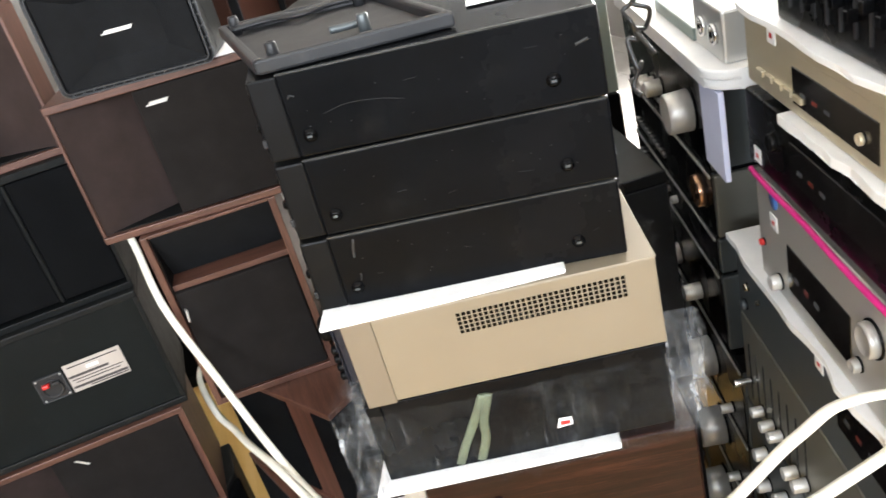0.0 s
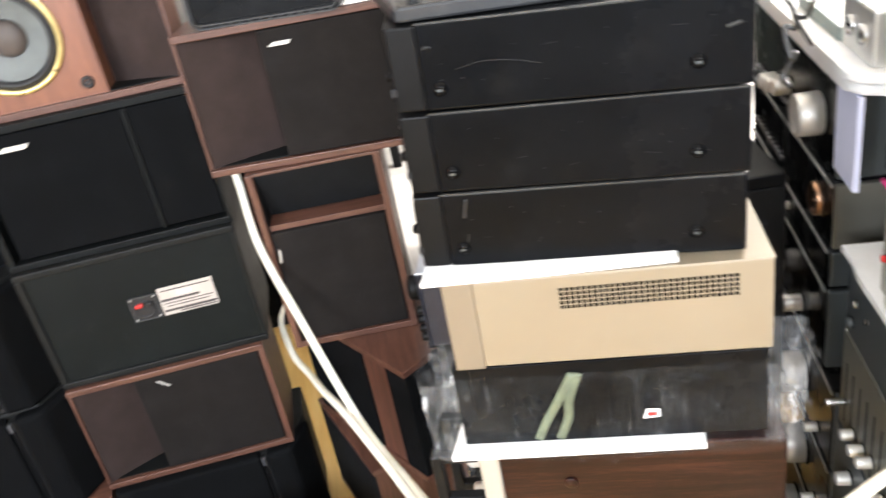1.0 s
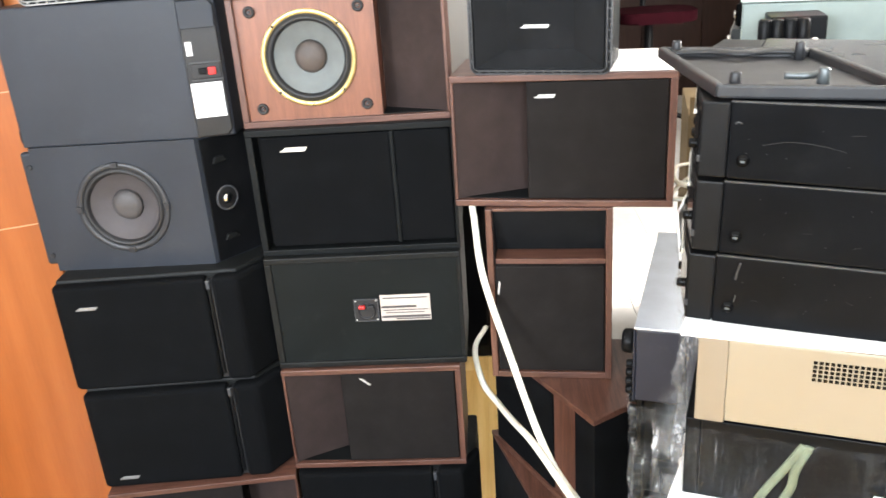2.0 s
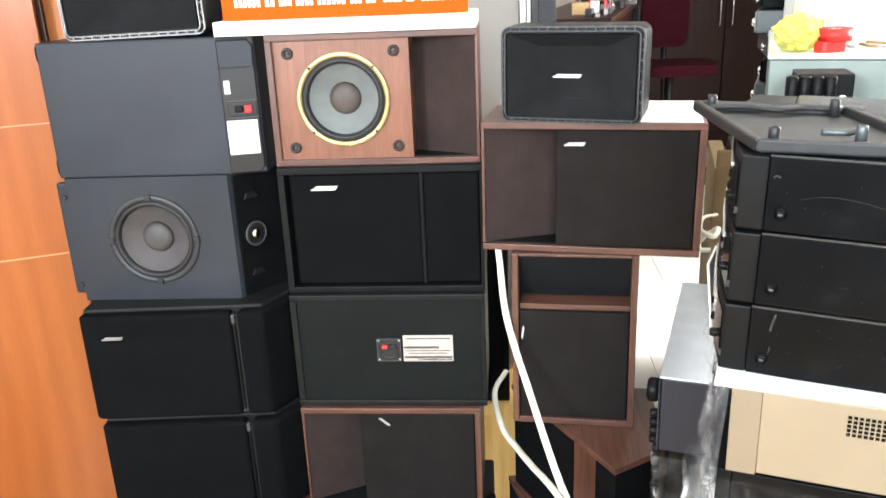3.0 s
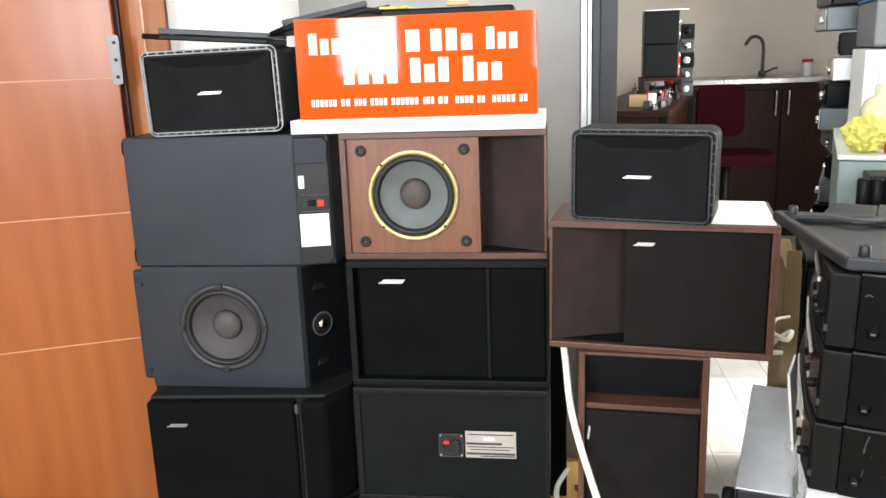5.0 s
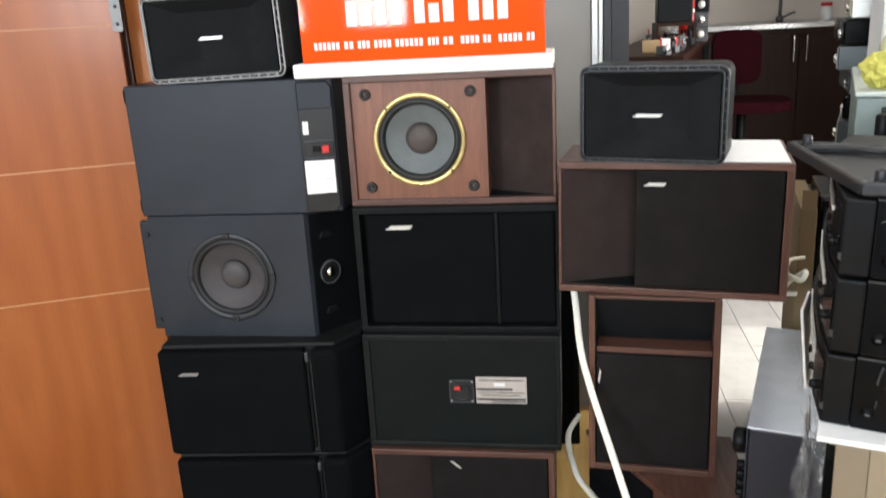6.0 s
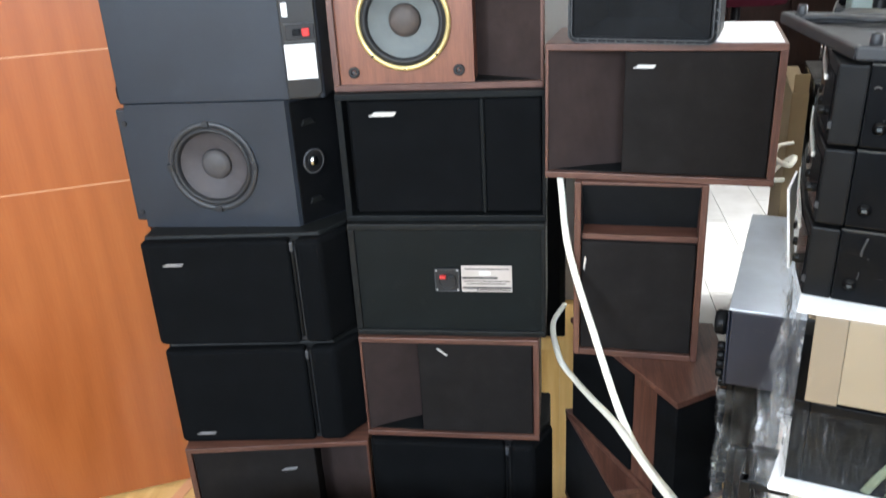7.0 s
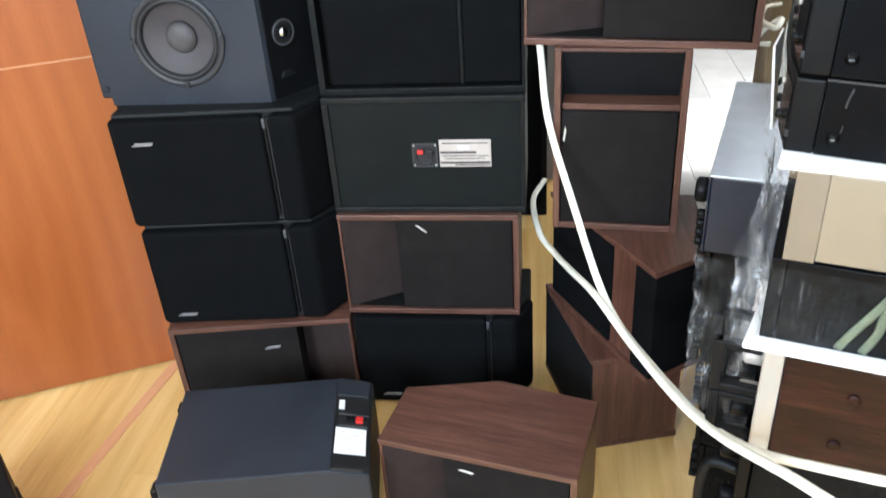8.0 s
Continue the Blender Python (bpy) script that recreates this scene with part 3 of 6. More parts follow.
def wood_speaker(name, label, m, w=0.43, h=0.268, flip=False, open_front=False, badge_at=None, badge_tilt=0.0, cloth_name="brown_cloth", cut=0.135, ledge=False, recess="recess_cloth", deep=0.0):
    """Wood-cased bookshelf speaker: five-sided cabinet, one side of the front cut back at an angle. Recess at low x, or mirrored."""
    fx = (lambda x: w - x) if flip else (lambda x: x)
    pl = lambda pts: [(fx(x), y) for x, y in pts][::-1 if flip else 1]
    sp = thing(name, label, "loudspeaker", m, GRP)
    t = 0.0135
    plan = pl([(0, 0), (w, 0), (w, 0.225 + deep), (0.19, 0.238 + deep), (0, 0.165 + deep)])
    part("top_panel", prism(plan, h - t, h, 0.0018), "walnut_x", sp, "dark walnut veneer")
    part("bottom_panel", prism(plan, 0, t, 0.0018), "walnut_x", sp, "dark walnut veneer")
    part("side_panel", prism(pl([(0, 0.004), (t * 0.45, 0.004), (t * 0.45, 0.166 + deep), (0, 0.164 + deep)]), t, h - t, 0.001), "walnut_z", sp)
    part("side_panel", prism(pl([(w - t, 0.001), (w, 0.001), (w, 0.224 + deep), (w - t, 0.224 + deep)]), t, h - t, 0.001), "walnut_z", sp)
    part("back_panel", prism(pl([(x, y + deep) for x, y in ((w - t, 0.21), (w - t, 0.223), (0.19, 0.236), (0.004, 0.163), (0.006, 0.15), (0.19, 0.222))]), t, h - t, 0.0), "black_vinyl", sp, "black vinyl back")
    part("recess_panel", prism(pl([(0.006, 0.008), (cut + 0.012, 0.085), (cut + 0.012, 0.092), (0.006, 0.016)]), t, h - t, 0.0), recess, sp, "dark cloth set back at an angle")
    part("recess_floor", prism(pl([(0.012, 0.014), (cut - 0.001, 0.010), (cut - 0.001, 0.076)]), t + 0.0003, t + 0.002, 0), "black_vinyl", sp, "black floor of the recess")
    if open_front:
        cx = fx(0.5 * (cut + w - t))
        xs = sorted((fx(cut), fx(w - t)))
        part("baffle", holed_plate(xs[0], xs[1], t, h - t, cx, h * 0.505, 0.088, 0.010, 0.026), "baffle", sp, "red-brown wood-grain baffle, grille removed")
        part("baffle_return", prism(pl([(cut, 0.0265), (cut + 0.012, 0.0265), (cut + 0.012, 0.09), (cut, 0.09)]), t, h - t, 0.001), "baffle", sp)
        woofer(sp, cx, h * 0.505, 0.008, 0.099, "gold_ring", "cone", "dustcap", "grey cone woofer in a brass-coloured ring")
        for dx in (-0.111, 0.111):
            for dz in (-0.099, 0.099):
                pin = part("grille_socket", lathe([(0.0115, 0.004), (0.012, -0.002), (0.010, -0.004), (0.0055, -0.003), (0.005, 0.003), (0.0005, 0.003)], 18), "rubber", sp, "", pose(cx + dx, 0.008, h * 0.5 + dz))
                part("pin", rod(0.0032, -0.004, 0.002, "y", (0, 0, 0), 10), "grey_plastic", pin)
    else:
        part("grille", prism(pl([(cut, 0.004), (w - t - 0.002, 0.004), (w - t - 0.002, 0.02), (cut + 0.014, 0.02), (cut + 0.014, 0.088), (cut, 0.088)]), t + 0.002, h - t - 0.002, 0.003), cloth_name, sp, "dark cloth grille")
        if ledge:
            part("ledge", prism(pl([(cut - 0.012, 0.016), (cut - 0.0005, 0.016), (cut - 0.0005, 0.086), (cut - 0.012, 0.080)]), t, h - t, 0.0005), "walnut_z", sp, "walnut ledge over the grille")
        if badge_at:
            badge(sp, *badge_at, y=0.0015, w=0.042 if badge_tilt <= 0 else 0.032, h=0.007 if badge_tilt <= 0 else 0.0042, material="logo" if badge_tilt >= 0 else "logo_grey", tilt=badge_tilt)
    return sp


def black_speaker(name, label, m, w=0.44, h=0.272, badge_at=(0.09, 0.235)):
    """Black vinyl bookshelf speaker with a two-part cloth grille inside a rim."""
    sp = thing(name, label, "loudspeaker", m, GRP)
    d, t = 0.235, 0.014
    part("top_panel", block(0, w, 0, d, h - t, h, 0.002), "black_vinyl", sp)
    part("bottom_panel", block(0, w, 0, d, 0, t, 0.002), "black_vinyl", sp)
    part("side_panel", block(0, t, 0.001, d - 0.001, t, h - t, 0.001), "black_vinyl", sp)
    part("side_panel", block(w - t * 0.5, w, 0.001, d - 0.001, t, h - t, 0.001), "black_vinyl", sp)
    part("back_panel", block(t, w - t * 0.5, d - 0.02, d - 0.004, t, h - t, 0), "black_vinyl", sp)
    part("baffle", block(t, w - t * 0.5, 0.045, 0.055, t, h - t, 0), "black_plastic", sp)
    part("grille", block(t + 0.013, 0.305, 0.006, 0.04, t + 0.006, h - t - 0.003, 0.004), "black_cloth", sp, "black cloth grille")
    part("grille", block(0.313, w - t * 0.5 - 0.002, 0.008, 0.04, t + 0.006, h - t - 0.003, 0.004), "black_cloth", sp, "narrow black cloth grille")
    part("divider", block(0.3045, 0.3135, 0.004, 0.04, t + 0.004, h - t - 0.002, 0.003), "black_vinyl", sp)
    badge(sp, *badge_at, y=0.003, w=0.06, h=0.0095)
    return sp


def terminal_cup(parent, x, z, y=0.0, w=0.056, h=0.056):
    cup = part("terminal_cup", facing(rounded(x - w / 2, x + w / 2, z - h / 2, z + h / 2, 0.004), y - 0.003, y + 0.004, 0.001, 1), "rubber", parent, "black plastic terminal cup")
    for x0, x1, z0, z1 in ((x - w / 2, x + w / 2, z + h / 2 - 0.0025, z + h / 2), (x - w / 2, x + w / 2, z - h / 2, z - h / 2 + 0.0025), (x - w / 2, x - w / 2 + 0.0025, z - h / 2 + 0.003, z + h / 2 - 0.003), (x + w / 2 - 0.0025, x + w / 2, z - h / 2 + 0.003, z + h / 2 - 0.003)):
        part("cup_edge", block(x0, x1, y - 0.0045, y - 0.0025, z0, z1, 0.0005, 1), "grey_plastic", cup)
    part("well", lathe([(0.021, y - 0.0035), (0.021, y - 0.006), (0.018, y - 0.006), (0.016, y - 0.0035)], 28, "y", (x, 0, z - 0.002), None, False), "rubber", cup)
    part("clip", block(x - 0.016, x - 0.002, y - 0.013, y - 0.003, z + 0.006, z + 0.014, 0.002), "red", cup, "red spring clip")
    part("clip", block(x + 0.004, x + 0.018, y - 0.012, y - 0.003, z + 0.004, z + 0.014, 0.002), "rubber", cup, "black spring clip")
    for dx in (-0.5, 0.5):
        for dz in (-0.5, 0.5):
            part("screw", rod(0.0022, y - 0.0045, y, "y", (x + dx * (w - 0.009), 0, z + dz * (h - 0.009)), 10), "alu", cup)
    return cup


def label_plate(parent, x, z, w, h, y, rows, material="silver_label", name="label_plate"):
    """A plate whose small print becomes plain bars."""
    lp = part(name, block(x, x + w, y - 0.0012, y + 0.001, z, z + h, 0.0004, 1), material, parent, "plate of unreadable small print")
    for x0, x1, z0, z1, mt in rows:
        part("print_bar", block(x + x0 * w, x + x1 * w, y - 0.0018, y - 0.001, z + z0 * h, z + z1 * h, 0), mt, lp)
    return lp


def back_speaker(name, label, m, w=0.437, h=0.275):
    """A black speaker turned round: rimmed back panel, terminal cup, rating plate."""
    sp = thing(name, label, "loudspeaker", m, GRP)
    d, t = 0.235, 0.015
    part("top_panel", block(0, w, 0, d, h - t, h, 0.003), "vinyl_rim", sp)
    part("bottom_panel", block(0, w, 0, d, 0, t, 0.003), "vinyl_rim", sp)
    part("side_panel", block(0, t, 0.001, d, t, h - t, 0.002), "vinyl_rim", sp)
    part("side_panel", block(w - t * 0.6, w, 0.001, d, t, h - t, 0.002), "vinyl_rim", sp)
    part("back_panel", block(t, w - t * 0.6, 0.006, 0.02, t, h - t, 0), "vinyl_back", sp, "scuffed black vinyl back")
    part("front_grille", block(t, w - t, d - 0.012, d + 0.004, t, h - t, 0.003), "black_cloth", sp)
    terminal_cup(sp, 0.218, 0.142, 0.006)
    rows = [(0.06, 0.94, 0.86, 0.9, "ink"), (0.36, 0.58, 0.66, 0.78, "paper"), (0.02, 0.72, 0.5, 0.58, "ink"), (0.05, 0.95, 0.4, 0.43, "ink"), (0.1, 0.88, 0.3, 0.33, "ink"), (0.02, 0.98, 0.12, 0.2, "ink"), (0.3, 0.98, 0.05, 0.09, "ink")]
    label_plate(sp, 0.25, 0.113, 0.113, 0.064, 0.005, rows)
    return sp


def angled_speaker(name, label, m, w=0.475, h=0.27, badge_at=(0.06, 0.205), slot=0.335):
    """Later black model: soft-edged cloth front that bends back at one end, slot between the two grilles."""
    sp = thing(name, label, "loudspeaker", m, GRP)
    d = 0.23
    body = [(0.004, 0.03), (slot + 0.06, 0.03), (w - 0.006, 0.105), (w - 0.006, d), (0.004, d)]
    part("cabinet", prism(body, 0, h, 0.006), "vinyl_rim", sp, "black vinyl cabinet")
    part("grille", prism([(0, 0.012), (0.014, 0), (slot - 0.006, 0), (slot - 0.006, 0.034), (0, 0.04)], 0.004, h - 0.008, 0.017, 3), "black_cloth", sp, "black cloth grille")
    part("slot_trim", prism([(slot - 0.008, 0.012), (slot + 0.008, 0.012), (slot + 0.008, 0.035), (slot - 0.008, 0.035)], 0.008, h - 0.016, 0.001), "rubber", sp)
    part("slot_bead", prism([(slot - 0.004, 0.005), (slot + 0.002, 0.005), (slot + 0.002, 0.02), (slot - 0.004, 0.02)], 0.02, h - 0.014, 0.0015), "black_plastic", sp, "thin black bead")
    part("bead_tip", prism([(slot - 0.005, 0.0), (slot + 0.003, 0.0), (slot + 0.003, 0.01), (slot - 0.005, 0.01)], h - 0.034, h - 0.013, 0.0015), "grey_plastic", sp, "worn grey tip")
    part("end_grille", prism([(slot + 0.006, 0.0), (slot + 0.062, 0.0), (w, 0.082), (w, 0.108), (slot + 0.006, 0.034)], 0.004, h - 0.008, 0.016, 3), "black_cloth", sp, "black cloth grille bent back at the end")
    badge(sp, *badge_at, y=-0.0025, w=0.05, h=0.0075, material="logo_grey")
    return sp


def panel_speaker_front(name, label, m, w=0.372, h=0.288):
    """Grey wall speaker, grille off: flat baffle with a woofer, side face with three small tweeters, flange."""
    sp = thing(name, label, "loudspeaker", m, GRP)
    part("cabinet", prism([(w - 0.0035, 0.0005), (w + 0.082, 0.105), (w + 0.082, 0.24), (0, 0.24), (0, 0.0455), (w - 0.0035, 0.0455)], 0, h, 0.0), "grey_vinyl", sp, "blue-grey vinyl cabinet")
    part("baffle", holed_plate(0, w - 0.004, 0.0, h, 0.184, h * 0.5, 0.092, 0.0, 0.045), "grey_vinyl", sp, "flat blue-grey baffle")
    part("flange", block(-0.03, 0.001, 0.012, 0.03, 0.012, h - 0.012, 0.006, 3), "grey_vinyl", sp, "mounting flange")
    for z in (0.035, h - 0.045):
        part("flange_screw", lathe([(0.0055, 0.0115), (0.006, 0.008), (0.003, 0.0075), (0.0005, 0.009)], 14, "y", (-0.012, 0, z)), "rubber", sp)
    woofer(sp, 0.184, h * 0.5, 0.0, 0.104, "ring_dark", "cone_dark", "dustcap_dark", "dark paper cone woofer")
    a = math.degrees(math.atan2(0.105, 0.082))
    face = pose(w, 0, 0, 0, 0, a)
    part("tweeter_panel", block(0.006, 0.128, -0.004, 0.0, 0.004, h - 0.004, 0.001), "black_plastic", sp, "black plastic side panel", face)
    tw = part("tweeter", lathe([(0.028, -0.004), (0.029, -0.007), (0.026, -0.009), (0.014, -0.006), (0.011, -0.007), (0.0075, -0.0125), (0.0005, -0.0145)], 32, "y", (0.050, 0, h * 0.5)), "strip_black", sp, "small round tweeter", face)
    part("tweeter_ring", lathe([(0.0285, -0.0065), (0.029, -0.0088), (0.0245, -0.0095), (0.0235, -0.007)], 32, "y", (0.050, 0, h * 0.5), None, False), "grey_plastic", tw, "grey ring", pose(0, 0, 0))
    part("dome", lathe([(0.0135, -0.007), (0.011, -0.012), (0.006, -0.0148), (0.0005, -0.0155)], 24, "y", (0.050, 0, h * 0.5)), "chrome", tw, "shiny dome")
    for z in (0.055, h - 0.055):
        part("horn_slot", facing([(0.028, z - 0.007), (0.068, z - 0.007), (0.057, z + 0.007), (0.035, z + 0.007)], -0.0085, -0.003, 0.002, 2), "vinyl_rim", sp, "", face)
    return sp


def panel_speaker_back(name, label, m, w=0.385, h=0.288, lying=False):
    """The same model from behind: plain grey panel and an angled strip with connector and labels."""
    sp = thing(name, label, "loudspeaker", m, GRP)
    part("cabinet", prism([(0, 0), (w, 0), (w + 0.078, 0.02), (w + 0.078, 0.2), (w, 0.25), (0, 0.25)], 0, h, 0.004), "grey_vinyl", sp, "blue-grey vinyl cabinet")
    a = math.degrees(math.atan2(0.02, 0.078))
    face = pose(w, 0, 0, 0, 0, a)
    part("connector_strip", facing([(0.002, 0.003), (0.066, 0.003), (0.077, 0.016), (0.077, h - 0.02), (0.066, h - 0.006), (0.002, h - 0.006)], -0.006, 0.001, 0.003, 2), "strip_black", sp, "raised black connector strip", face)
    part("strip_cap", facing([(0.003, h - 0.064), (0.073, h - 0.064), (0.076, h - 0.021), (0.066, h - 0.008), (0.003, h - 0.008)], -0.0085, -0.0055, 0.0015, 1), "grey_vinyl", sp, "grey end cap of the strip", face)
    part("seam", block(0.006, 0.074, -0.0072, -0.005, h - 0.068, h - 0.066, 0), "rubber", sp, "", face)
    part("sticker", block(0.009, 0.021, -0.0075, -0.005, 0.175, 0.203, 0), "paper", sp, "small white sticker", face)
    for z0, z1 in ((0.1225, 0.1255), (0.1585, 0.1615)):
        part("connector_rim", block(0.010, 0.074, -0.0085, 0.0, z0, z1, 0.001), "grey_plastic", sp, "", face)
    cup = part("connector", block(0.012, 0.072, -0.0075, 0.0, 0.126, 0.158, 0.002), "rubber", sp, "black spring connector", face)
    part("lever", block(0.046, 0.062, -0.014, -0.004, 0.134, 0.15, 0.002), "red", cup, "red lever")
    part("lever", block(0.026, 0.043, -0.013, -0.004, 0.136, 0.149, 0.002), "black_plastic", cup)
    lp = part("rating_label", block(0.006, 0.07, -0.0078, -0.005, 0.045, 0.118, 0.0003, 1), "paper", sp, "white label of unreadable print", face)
    for i in range(6):
        part("print_bar", block(0.012, 0.064 - 0.011 * (i % 3), -0.0084, -0.0074, 0.105 - i * 0.0095, 0.1062 - i * 0.0095, 0), "silver_label", lp)
    for z in (0.02, h - 0.025):
        part("rubber_foot", block(-0.016, 0.002, 0.02, 0.055, z - 0.018, z + 0.018, 0.008, 3), "black_plastic", sp, "rounded corner lug")
    return sp


def small_speaker(name, label, m, w=0.29, h=0.172, badge_mat="logo", rim_mat="black_plastic"):
    """Small moulded black speaker: rounded case, double rim, cloth with a sunken middle."""
    sp = thing(name, label, "loudspeaker", m, GRP)
    thin = rim_mat != "black_plastic"
    part("case", facing(rounded(0, w, 0, h, 0.018), 0.036, 0.122, 0.008, 2), "black_plastic", sp, "moulded black case")
    b = bmesh.new()
    for r0, (o0, o1), y in ((0.018, (0.0, 0.0028 if thin else 0.007), 0.006), (0.012, (0.0072, 0.0095) if thin else (0.0095, 0.014), 0.0)):
        a = rounded(o0, w - o0, o0, h - o0, r0)
        c = rounded(o1, w - o1, o1, h - o1, r0 * 0.7)
        rows = [[(x, y + (0.006 if thin else 0.04), z) for x, z in a], [(x, y, z) for x, z in a], [(x, y, z) for x, z in c], [(x, y + (0.005 if thin else 0.02), z) for x, z in c]]
        vs = [[b.verts.new(q) for q in row] for row in rows]
        n = len(a)
        for p, q in zip(vs, vs[1:] + vs[:1]):
            for i in range(n):
                b.faces.new((p[i], p[(i + 1) % n], q[(i + 1) % n], q[i]))
    part("rim", b, rim_mat, sp, "double moulded rim with small ribs")
    if thin:
        b = bmesh.new()
        a, c = rounded(0.0004, w - 0.0004, 0.0004, h - 0.0004, 0.018), rounded(0.013, w - 0.013, 0.013, h - 0.013, 0.01)
        vs = [[b.verts.new((x, y, z)) for x, z in ln] for ln, y in ((a, 0.037), (a, 0.0085), (c, 0.0085), (c, 0.037))]
        for p, q in zip(vs, vs[1:] + vs[:1]):
            for i in range(len(a)):
                b.faces.new((p[i], p[(i + 1) % len(a)], q[(i + 1) % len(a)], q[i]))
        part("case_edge", b, "black_plastic", sp, "black case edge behind the rim")
    for i in range(14):
        x = 0.02 + i * (w - 0.04) / 13
        for z in (0.0032, h - 0.0068):
            part("rib", block(x - 0.0012, x + 0.0012, 0.003, 0.01, z, z + 0.0036, 0), rim_mat, sp)
    for i in range(8):
        z = 0.024 + i * (h - 0.048) / 7
        for x in (0.0032, w - 0.0068):
            part("rib", block(x, x + 0.0036, 0.003, 0.01, z - 0.0012, z + 0.0012, 0), rim_mat, sp)
    b = bmesh.new()
    o, i0 = 0.014, 0.062
    A = [b.verts.new(q) for q in ((o, 0.003, o), (w - o, 0.003, o), (w - o, 0.003, h - o), (o, 0.003, h - o))]
    B = [b.verts.new(q) for q in ((i0 + 0.01, 0.026, 0.045), (w - i0 - 0.01, 0.026, 0.045), (w - i0 - 0.01, 0.026, h - 0.038), (i0 + 0.01, 0.026, h - 0.038))]
    C = [b.verts.new(q) for q in ((o, 0.034, o), (w - o, 0.034, o), (w - o, 0.034, h - o), (o, 0.034, h - o))]
    b.faces.new(B)
    b.faces.new(C)
    for i in range(4):
        b.faces.new((A[i], A[(i + 1) % 4], B[(i + 1) % 4], B[i]))
        b.faces.new((A[i], A[(i + 1) % 4], C[(i + 1) % 4], C[i]))
    part("grille", b, "dark_cloth", sp, "dark cloth grille with a sunken middle")
    badge(sp, w * 0.465, h * 0.485, y=0.021, w=0.057, h=0.0068, material=badge_mat)
    return sp


# ---- the room ----
def structure(name, bm, material, label="", parent=None, m=None):
    return tagged(part(name, bm, material, parent, label, m), kind="structure")


X0, X1, Y0, Y1, ZC = -1.5, 3.2, -3.5, 6.0, 2.65
floor = structure("floor", block(X0 - 0.2, X1 + 0.2, Y0 - 0.2, Y1 + 0.2, -0.12, -0.006, 0), "grout", "light oak laminate and pale plank tiles")
structure("ceiling", block(X0 - 0.2, X1 + 0.2, Y0 - 0.2, Y1 + 0.2, ZC, ZC + 0.15, 0), "ceiling", "white plaster ceiling")
structure("wall_west", block(X0 - 0.15, X0, Y0, Y1, -0.006, ZC, 0), "wall", "plain painted wall")
structure("wall_back", block(X0 - 0.15, X1 + 0.15, Y1, Y1 + 0.15, -0.006, ZC, 0), "kitchen_wall", "beige glazed kitchen wall")
# south wall with a window opening behind the walk
b = block(X0 - 0.15, -1.7 + 0.0, Y0 - 0.15, Y0, -0.006, ZC, 0)
b = block(-1.7, 0.9, Y0 - 0.15, Y0, -0.006, 0.95, 0, bm=b)
b = block(-1.7, 0.9, Y0 - 0.15, Y0, 2.5, ZC, 0, bm=b)
b = block(0.9, X1 + 0.15, Y0 - 0.15, Y0, -0.006, ZC, 0, bm=b)
structure("wall_south", b, "wall", "plain painted wall with a window")
# east wall with the tall balcony glazing
b = block(X1, X1 + 0.15, Y0, 0.4, -0.006, ZC, 0)
b = block(X1, X1 + 0.15, 0.4, 2.1, 2.45, ZC, 0, bm=b)
b = block(X1, X1 + 0.15, 0.4, 2.1, -0.006, 0.42, 0, bm=b)
b = block(X1, X1 + 0.15, 2.1, Y1, -0.006, ZC, 0, bm=b)
structure("wall_east", b, "wall", "plain painted wall with balcony windows")
structure("wall_north", block(X0, 0.530, 1.3, 1.42, -0.006, ZC, 0.002), "wall", "grey-white painted partition wall")
fr = structure("door_frame", block(0.532, 0.553, 1.27, 1.45, -0.006, 2.4, 0.003), "alu", "silver aluminium sliding door frame")
structure("frame_rail", block(0.5555, 0.570, 1.285, 1.44, -0.006, 2.4, 0.003), "alu", "", fr)
structure("frame_rail", block(0.5725, 0.597, 1.30, 1.43, -0.006, 2.4, 0.003), "grey_plastic", "dark rubber channel", fr)
structure("sliding_panel", block(0.5995, 0.660, 1.33, 1.37, -0.006, 2.4, 0.002), "grey_plastic", "dark tinted door leaf edge", fr)
structure("lintel", block(0.532, X1, 1.3, 1.42, 2.42, ZC, 0), "wall")

# the open timber door on the left and its jamb
ud = pose(-0.984, -0.052, 0, 0, 0, 24.4)
door = structure("door_1", block(-0.42, 0.483, 0.0, 0.04, 0.006, 2.1, 0.002), "door", "open orange-brown wood-grain door with glossy varnish", None, ud)
for z in (0.892, 1.203, 1.515, 1.83):
    structure("groove_line", block(-0.42, 0.4825, -0.0012, 0.002, z - 0.0014, z + 0.0014, 0), "groove", "pale groove", door)
hp = structure("hinge", facing(rounded(0.470, 0.492, 1.50, 1.61, 0.005), -0.004, 0.002, 0.001, 1), "hinge_steel", "steel hinge plate", door)
for z in (1.517, 1.555, 1.593):
    part("hinge_screw", rod(0.004, -0.0055, -0.003, "y", (0.482, 0, z), 12), "rubber", hp)
structure("door_jamb", block(-0.555, -0.50, 0.205, 0.33, -0.006, 2.12, 0.003), "jamb", "orange-brown timber jamb")
# the shadow beside the jamb, built as a dark strip
structure("jamb_shadow_strip", block(-0.575, -0.557, 0.20, 0.33, -0.006, 2.12, 0.002), "walnut_z", "dark strip standing in for shadow beside the jamb")
structure("wall_return", block(-0.498, -0.46, 0.33, 1.3, -0.006, ZC, 0.002), "ceiling", "white painted wall return")
structure("threshold_strip", block(0, 1.0, -0.016, 0.016, -0.006, 0.003, 0.002), "threshold", "pale orange timber threshold strip on the floor", None, pose(-0.708, -0.80, 0, 0, 0, 81.4))

